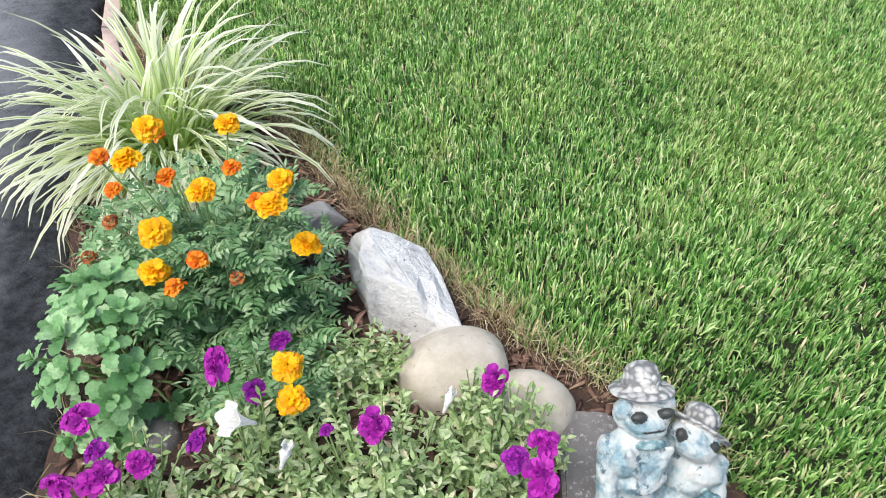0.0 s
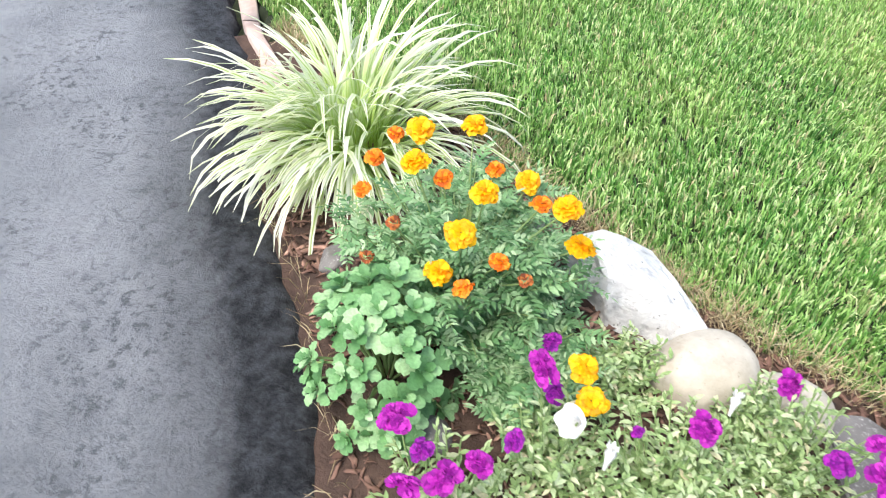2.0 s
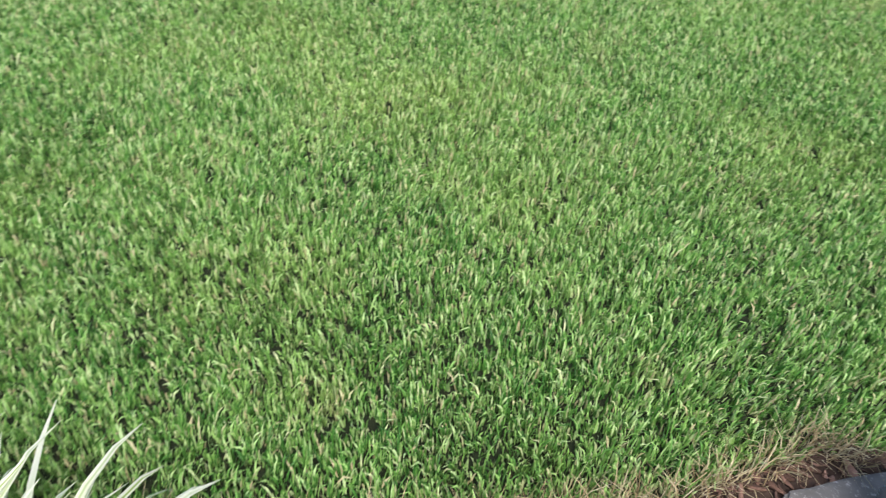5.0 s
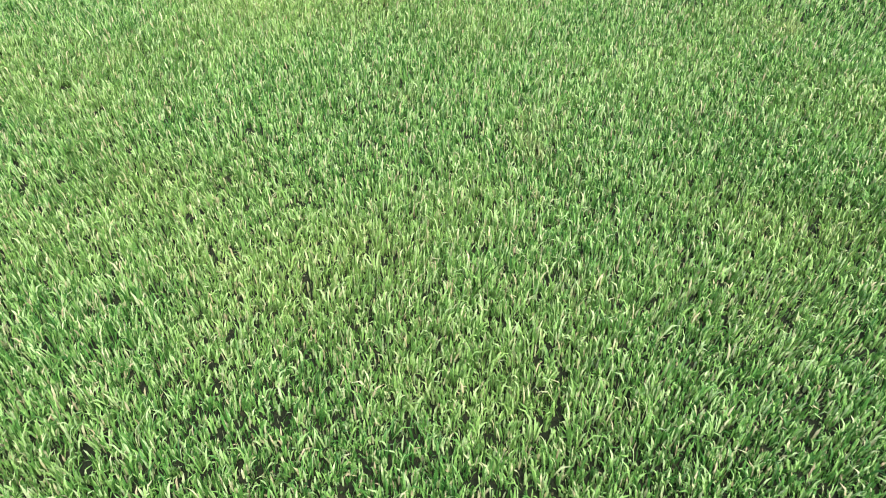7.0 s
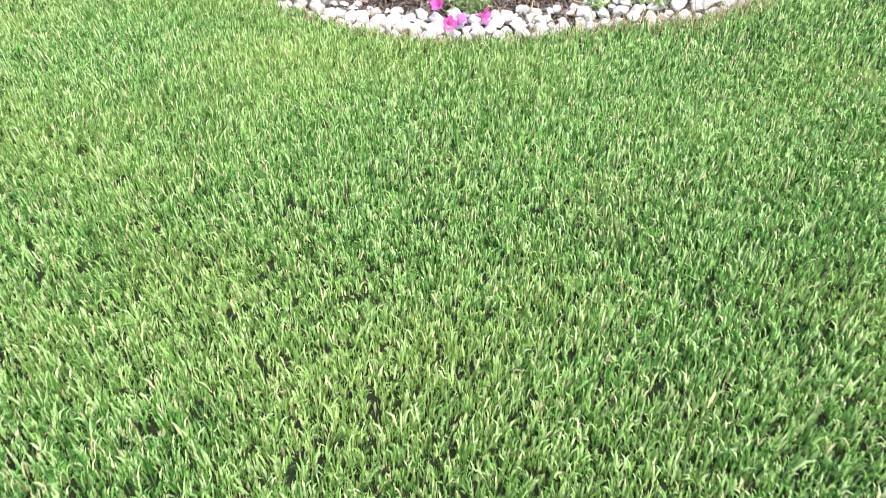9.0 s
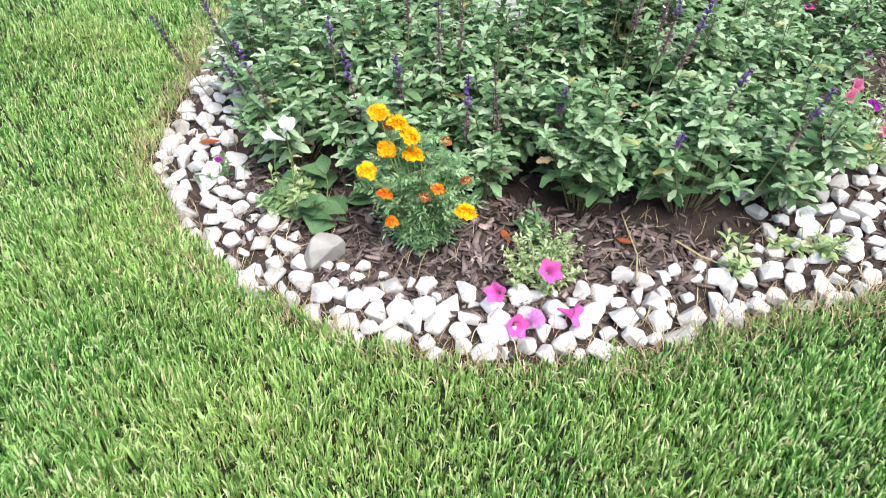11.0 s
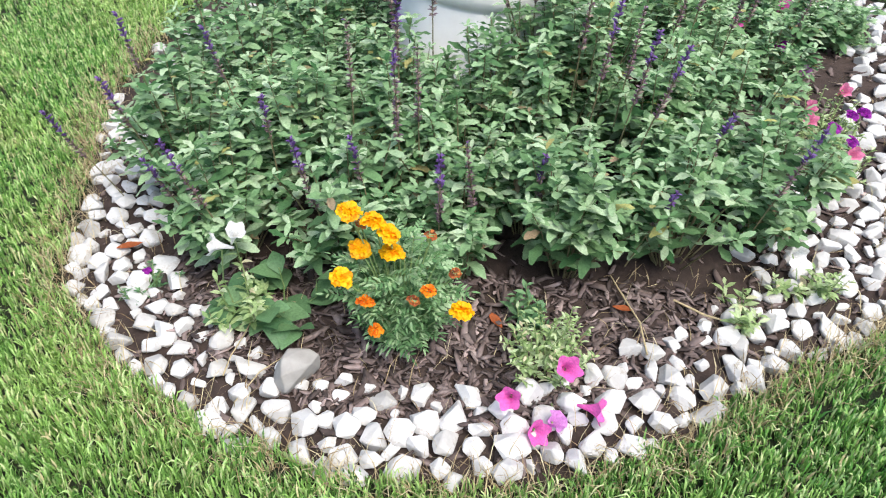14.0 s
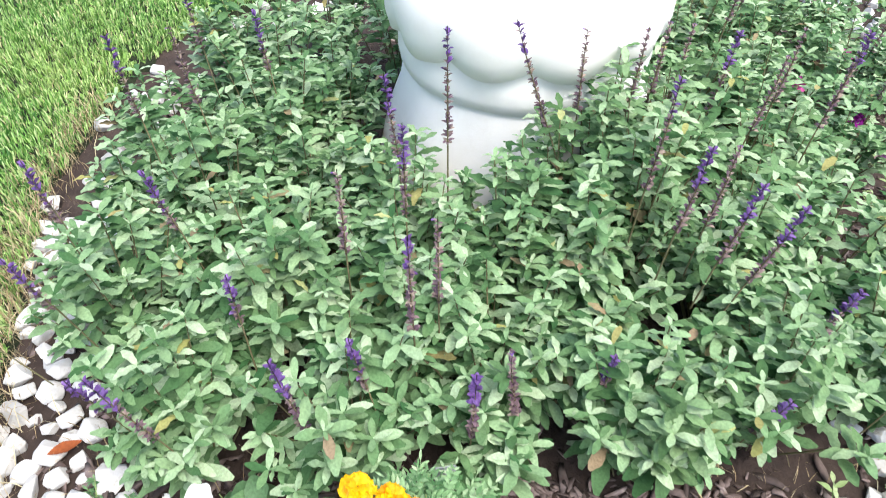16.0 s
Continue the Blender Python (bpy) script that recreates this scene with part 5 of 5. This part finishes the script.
def lawn_grass(tufts, per):
    """Tufts of narrow blades that fan out from one root: two lower corners, two at the bend and a tip."""
    k = len(tufts)
    tx, ty = tufts[:, 0], tufts[:, 1]
    tall = 0.038 + 0.005 * field(tx, ty, 3.0, 11) + 0.010 * field(tx, ty, 40.0, 15) + rng.normal(0, 0.009, k)
    tall += 0.013 * np.exp(-((tx - 2.45) ** 2 + (ty - 4.0) ** 2) / 0.35)
    sway = 0.6 + 1.6 * field(tx, ty, 4.0, 31) + rng.normal(0, 1.1, k)
    p = np.repeat(tufts, per, 0)
    n = len(p)
    p[:, :2] += rng.normal(0, 0.0060, (n, 2))
    h = np.clip(np.repeat(tall, per), 0.012, 0.065) * rng.uniform(0.55, 1.25, n)
    head = np.repeat(sway, per) + rng.normal(0, 1.0, n)
    lean = np.clip(np.abs(rng.normal(0.24, 0.28, n)), 0.02, 0.95)
    wide = rng.uniform(0.0030, 0.0058, n) * p[:, 3] / 2
    face = head + 1.571 + rng.normal(0, 0.7, n)
    out = np.stack([np.cos(head), np.sin(head), np.zeros(n)], 1)
    side = np.stack([np.cos(face), np.sin(face), np.zeros(n)], 1) * wide[:, None]
    rise = np.array((0, 0, 1.0))
    root = p[:, :3]
    bend = root + out * (lean * h * 0.50)[:, None] + rise * (h * 0.74)[:, None]
    tip = root + out * (lean * h)[:, None] + rise * (h * np.sqrt(1 - 0.85 * lean ** 2))[:, None]
    v = np.stack([root - side * 0.8, root + side * 0.8, bend - side, bend + side, tip], 1).astype(np.float32)
    loops = (np.array([0, 1, 3, 2, 2, 3, 4])[None] + (np.arange(n) * 5)[:, None]).astype(np.int32)
    me = bpy.data.meshes.new("lawn")
    me.vertices.add(n * 5)
    me.vertices.foreach_set("co", v.ravel())
    me.loops.add(n * 7)
    me.loops.foreach_set("vertex_index", loops.ravel())
    me.polygons.add(n * 2)
    me.polygons.foreach_set("loop_start", (np.array([0, 4])[None] + (np.arange(n) * 7)[:, None]).astype(np.int32).ravel())
    me.materials.append(GRASS)
    me.update(calc_edges=True)
    return me


tufts = np.concatenate([lawn_points(*area) for area in MOWN])
tagged(new("lawn", lawn_grass(tufts, 8)), "mown green lawn with lighter yellowish patches", "lawn", kind="stuff")

# ---- mulch and pebbles ----
def chip_mesh(seed, mat):
    r = np.random.default_rng(seed)
    L, w, t = r.uniform(0.022, 0.085) / 2, r.uniform(0.005, 0.016) / 2, r.uniform(0.003, 0.007) / 2
    v = []
    for s in (-1, -0.3, 0.4, 1):
        k = (0.55 if abs(s) == 1 else 1.0) * r.uniform(0.8, 1.1)
        c = r.normal(0, 0.0015, 2)
        for q, z in ((-1, -1), (1, -1), (1, 1), (-1, 1)):
            v.append((L * s + r.normal(0, 0.004), w * q * k + c[0] * 2 + r.normal(0, 0.001), t * z * k + c[1]))
    f = [(0, 3, 2, 1), (12, 13, 14, 15)]
    for i in range(3):
        for k in range(4):
            f.append((4 * i + k, 4 * i + (k + 1) % 4, 4 * i + 4 + (k + 1) % 4, 4 * i + 4 + k))
    return quads_mesh("mulch_chip", v, f, mat)


def strew_chips(parent, mats_mesh, xy, zfun, r):
    for i, (x, y) in enumerate(xy):
        m = pose(x, y, float(zfun(x, y)) + r.uniform(0.003, 0.016), r.normal(0, 14), r.normal(0, 14), r.uniform(0, 360))
        part("mulch_chip", mats_mesh[i % len(mats_mesh)], parent, m=m)


def chip_heap(name, mat, xy, zfun, r, label, size=1.0):
    h = Heap()
    bases = []
    for k in range(16):
        me = chip_mesh(720 + k, mat)
        bases.append((np.array([q.co for q in me.vertices]), np.array([list(p.vertices) for p in me.polygons])))
        bpy.data.meshes.remove(me)
    packs = [[] for _ in bases]
    for x, y in xy:
        m = np.array(pose(x, y, float(zfun(x, y)) + r.uniform(0.0, 0.014), r.normal(0, 18), r.normal(0, 14), r.uniform(0, 360)))[:3]
        m[:, :3] *= size * r.choice((0.35, 0.5, 0.7, 0.9, 1.2))
        packs[r.integers(len(bases))].append(m)
    for b, p in zip(bases, packs):
        h.strew(b, p)
    return tagged(new(name, h.mesh(name, mat)), label, "mulch", kind="stuff")


r = np.random.default_rng(17)
xy = np.stack([2.9 + 3.7 * r.random(40000) ** 1.8, r.uniform(0.9, 4.8, 40000)], 1)
g = ring_gap(xy[:, 0], xy[:, 1])
xy = xy[(g < -0.03)]
front = (xy[:, 0] < 3.62) & (ring_gap(xy[:, 0], xy[:, 1]) < -0.16)
near = xy[front][:300]
chip_heap("wood_mulch", CHIP, np.concatenate([xy[front][300:], xy[~front][:1300], xy[~front & (xy[:, 1] < 2.3) & (xy[:, 0] < 5.4)][:900]]), ring_z, r, "dark brown shredded bark mulch under the plants")
mulch = thing("bark_mulch", 0, 0, 0, "loose dark brown bark chips at the front of the bed", "mulch")
strew_chips(mulch, [chip_mesh(700 + k, CHIP) for k in range(16)], near, ring_z, r)
ye = r.uniform(0.35, 2.3, 4500)
xe = drive_x(ye) + 0.03 + r.random(4500) * (np.interp(ye, EDGE_Y, EDGE_X) - drive_x(ye) - 0.03)
red = thing("red_bark_mulch", 0, 0, 0, "loose reddish bark chips among the strip's flowers", "mulch")
strew_chips(red, [chip_mesh(740 + k, RED_CHIP) for k in range(12)], np.stack([xe, ye], 1)[:290], bed_z, r)
chip_heap("wood_mulch", RED_CHIP, np.stack([xe, ye], 1)[290:], bed_z, r, "reddish bark mulch of the flower strip", 0.8)

# white pebbles round the bed
border = thing("pebble_border", 0, 0, 0, "band of white marble pebbles round the flower bed", "pebble border")
PEBBLES = [stone_mesh("pebble", (0.052 * sx, 0.043, 0.036), PEBBLE, 800 + k, 16, 0.10) for k, sx in enumerate((0.9, 1.0, 1.15, 0.95, 1.1, 1.25, 0.85, 1.05, 1.1, 0.9, 1.0, 1.2))]
FRONT_A = [(3.69, 4.46), (3.62, 4.4), (3.46, 4.34), (3.4, 4.25), (3.45, 4.24), (3.5, 4.21), (3.35, 4.2), (3.43, 4.13), (3.4, 4.05), (3.27, 4.12), (3.34, 4.06), (3.26, 4.01), (3.33, 3.93), (3.31, 3.99), (3.19, 3.97), (3.19, 3.89), (3.19, 3.79), (3.11, 3.89), (3.11, 3.7), (3.13, 3.62), (3.06, 3.68), (3.07, 3.58), (3.04, 3.51), (3.06, 3.45), (3.05, 3.4), (3.08, 3.36), (3.13, 3.32), (3.02, 3.32), (2.96, 3.39), (2.96, 3.49), (2.89, 3.43), (2.9, 3.36), (2.96, 3.32), (2.96, 3.66), (3.01, 3.75), (3.89, 4.37), (3.82, 4.44), (3.66, 4.39), (4.08, 4.47), (3.74, 4.27)]
FRONT_B = [(3.16, 3.22), (3.08, 3.2), (3.1, 3.13), (3.17, 3.1), (3.0, 3.21), (3.02, 3.14), (3.07, 3.06), (3.13, 3.01), (3.01, 3.07), (3.02, 2.98), (2.95, 3.15), (2.96, 3.05), (3.08, 2.97), (3.18, 2.94), (3.1, 2.9), (3.17, 2.83), (3.11, 2.75), (3.11, 2.67), (3.37, 2.66), (3.36, 2.6), (3.3, 2.61), (3.28, 2.56), (3.27, 2.72), (3.26, 2.77), (3.22, 2.54), (3.45, 2.39), (3.41, 2.35), (3.52, 2.35), (3.62, 2.21), (3.68, 2.16), (3.76, 2.1), (3.51, 2.16), (3.13, 2.6), (3.05, 2.78), (3.05, 2.69), (3.01, 2.88), (2.91, 3.11), (2.99, 2.82)]
r = np.random.default_rng(19)
put = list(FRONT_A + FRONT_B)
tries = 0
while len(put) < 296 and tries < 60000:
    tries += 1
    a = r.uniform(-100, 95) if r.random() < 0.2 else r.uniform(95, 262)
    deg = (a + 180) % 360 - 180
    R = float(np.interp(deg, RING_A, RING_R))
    wide = float(np.interp(deg, [-180, -165, -156, -148, -140, -125, -60, 90, 120, 150, 165, 180], [0.20, 0.12, 0.06, 0.14, 0.34, 0.40, 0.42, 0.3, 0.36, 0.26, 0.10, 0.20]))
    q = R - 0.015 - r.random() * wide
    x, y = RING[0] + q * math.cos(radians(a)), RING[1] + q * math.sin(radians(a))
    gap = 0.063
    if any((x - px) ** 2 + (y - py) ** 2 < gap * gap for px, py in put):
        continue
    put.append((x, y))
for x, y in put:
    m = pose(x, y, float(ring_z(x, y)) + 0.016, r.normal(0, 12), r.normal(0, 12), r.uniform(0, 360)) @ Matrix.Diagonal((*([r.uniform(0.72, 1.12)] * 3), 1))
    part("pebble", PEBBLES[r.integers(12)], border, m=m)

# pebbles farther round the bed
h = Heap()
r = np.random.default_rng(23)
bases = []
for me in PEBBLES[:6]:
    bm = bmesh.new()
    bm.from_mesh(me)
    bmesh.ops.triangulate(bm, faces=bm.faces)
    bases.append((np.array([v.co for v in bm.verts]), np.array([[q.index for q in p.verts] + [p.verts[2].index] for p in bm.faces])))
    bm.free()
far = []
for k in range(4000):
    a = r.uniform(-140, -35)
    q = float(np.interp(a, RING_A, RING_R)) - 0.03 - 0.5 * r.random()
    x, y = RING[0] + q * math.cos(radians(a)), RING[1] + q * math.sin(radians(a))
    if len(far) < 230 and all((x - u) ** 2 + (y - w) ** 2 > 0.0052 for u, w in put + far):
        far.append((x, y))
small = []
for k in range(9000):
    a = r.uniform(95, 262)
    deg = (a + 180) % 360 - 180
    q = float(np.interp(deg, RING_A, RING_R)) - 0.01 - 0.26 * r.random() ** 1.5
    x, y = RING[0] + q * math.cos(radians(a)), RING[1] + q * math.sin(radians(a))
    if len(small) < 200 and all((x - u) ** 2 + (y - w) ** 2 > 0.0027 for u, w in put + small):
        small.append((x, y))
verts, faces, at = [], [], 0
for x, y in small:
    m = np.array(pose(x, y, float(ring_z(x, y)) + 0.008, r.normal(0, 14), r.normal(0, 14), r.uniform(0, 360)))
    v, f = bases[r.integers(len(bases))]
    verts.append(v * r.uniform(0.45, 0.75) @ m[:3, :3].T + m[:3, 3])
    faces += [tuple(int(q) + at for q in tri[:3]) for tri in f]
    at += len(v)
for x, y in far:
    m = np.array(pose(x, y, float(ring_z(x, y)) + 0.016, r.normal(0, 12), r.normal(0, 12), r.uniform(0, 360)))
    v, f = bases[r.integers(len(bases))]
    verts.append(v * r.uniform(0.75, 1.1) @ m[:3, :3].T + m[:3, 3])
    faces += [tuple(int(q) + at for q in tri[:3]) for tri in f]
    at += len(v)
me = bpy.data.meshes.new("pebbles")
me.from_pydata([tuple(q) for q in np.concatenate(verts)], [], faces)
me.materials.append(PEBBLE)
tagged(new("white_pebble_bank", me), "bank of white marble pebbles beyond the petunias", "pebbles", kind="stuff")
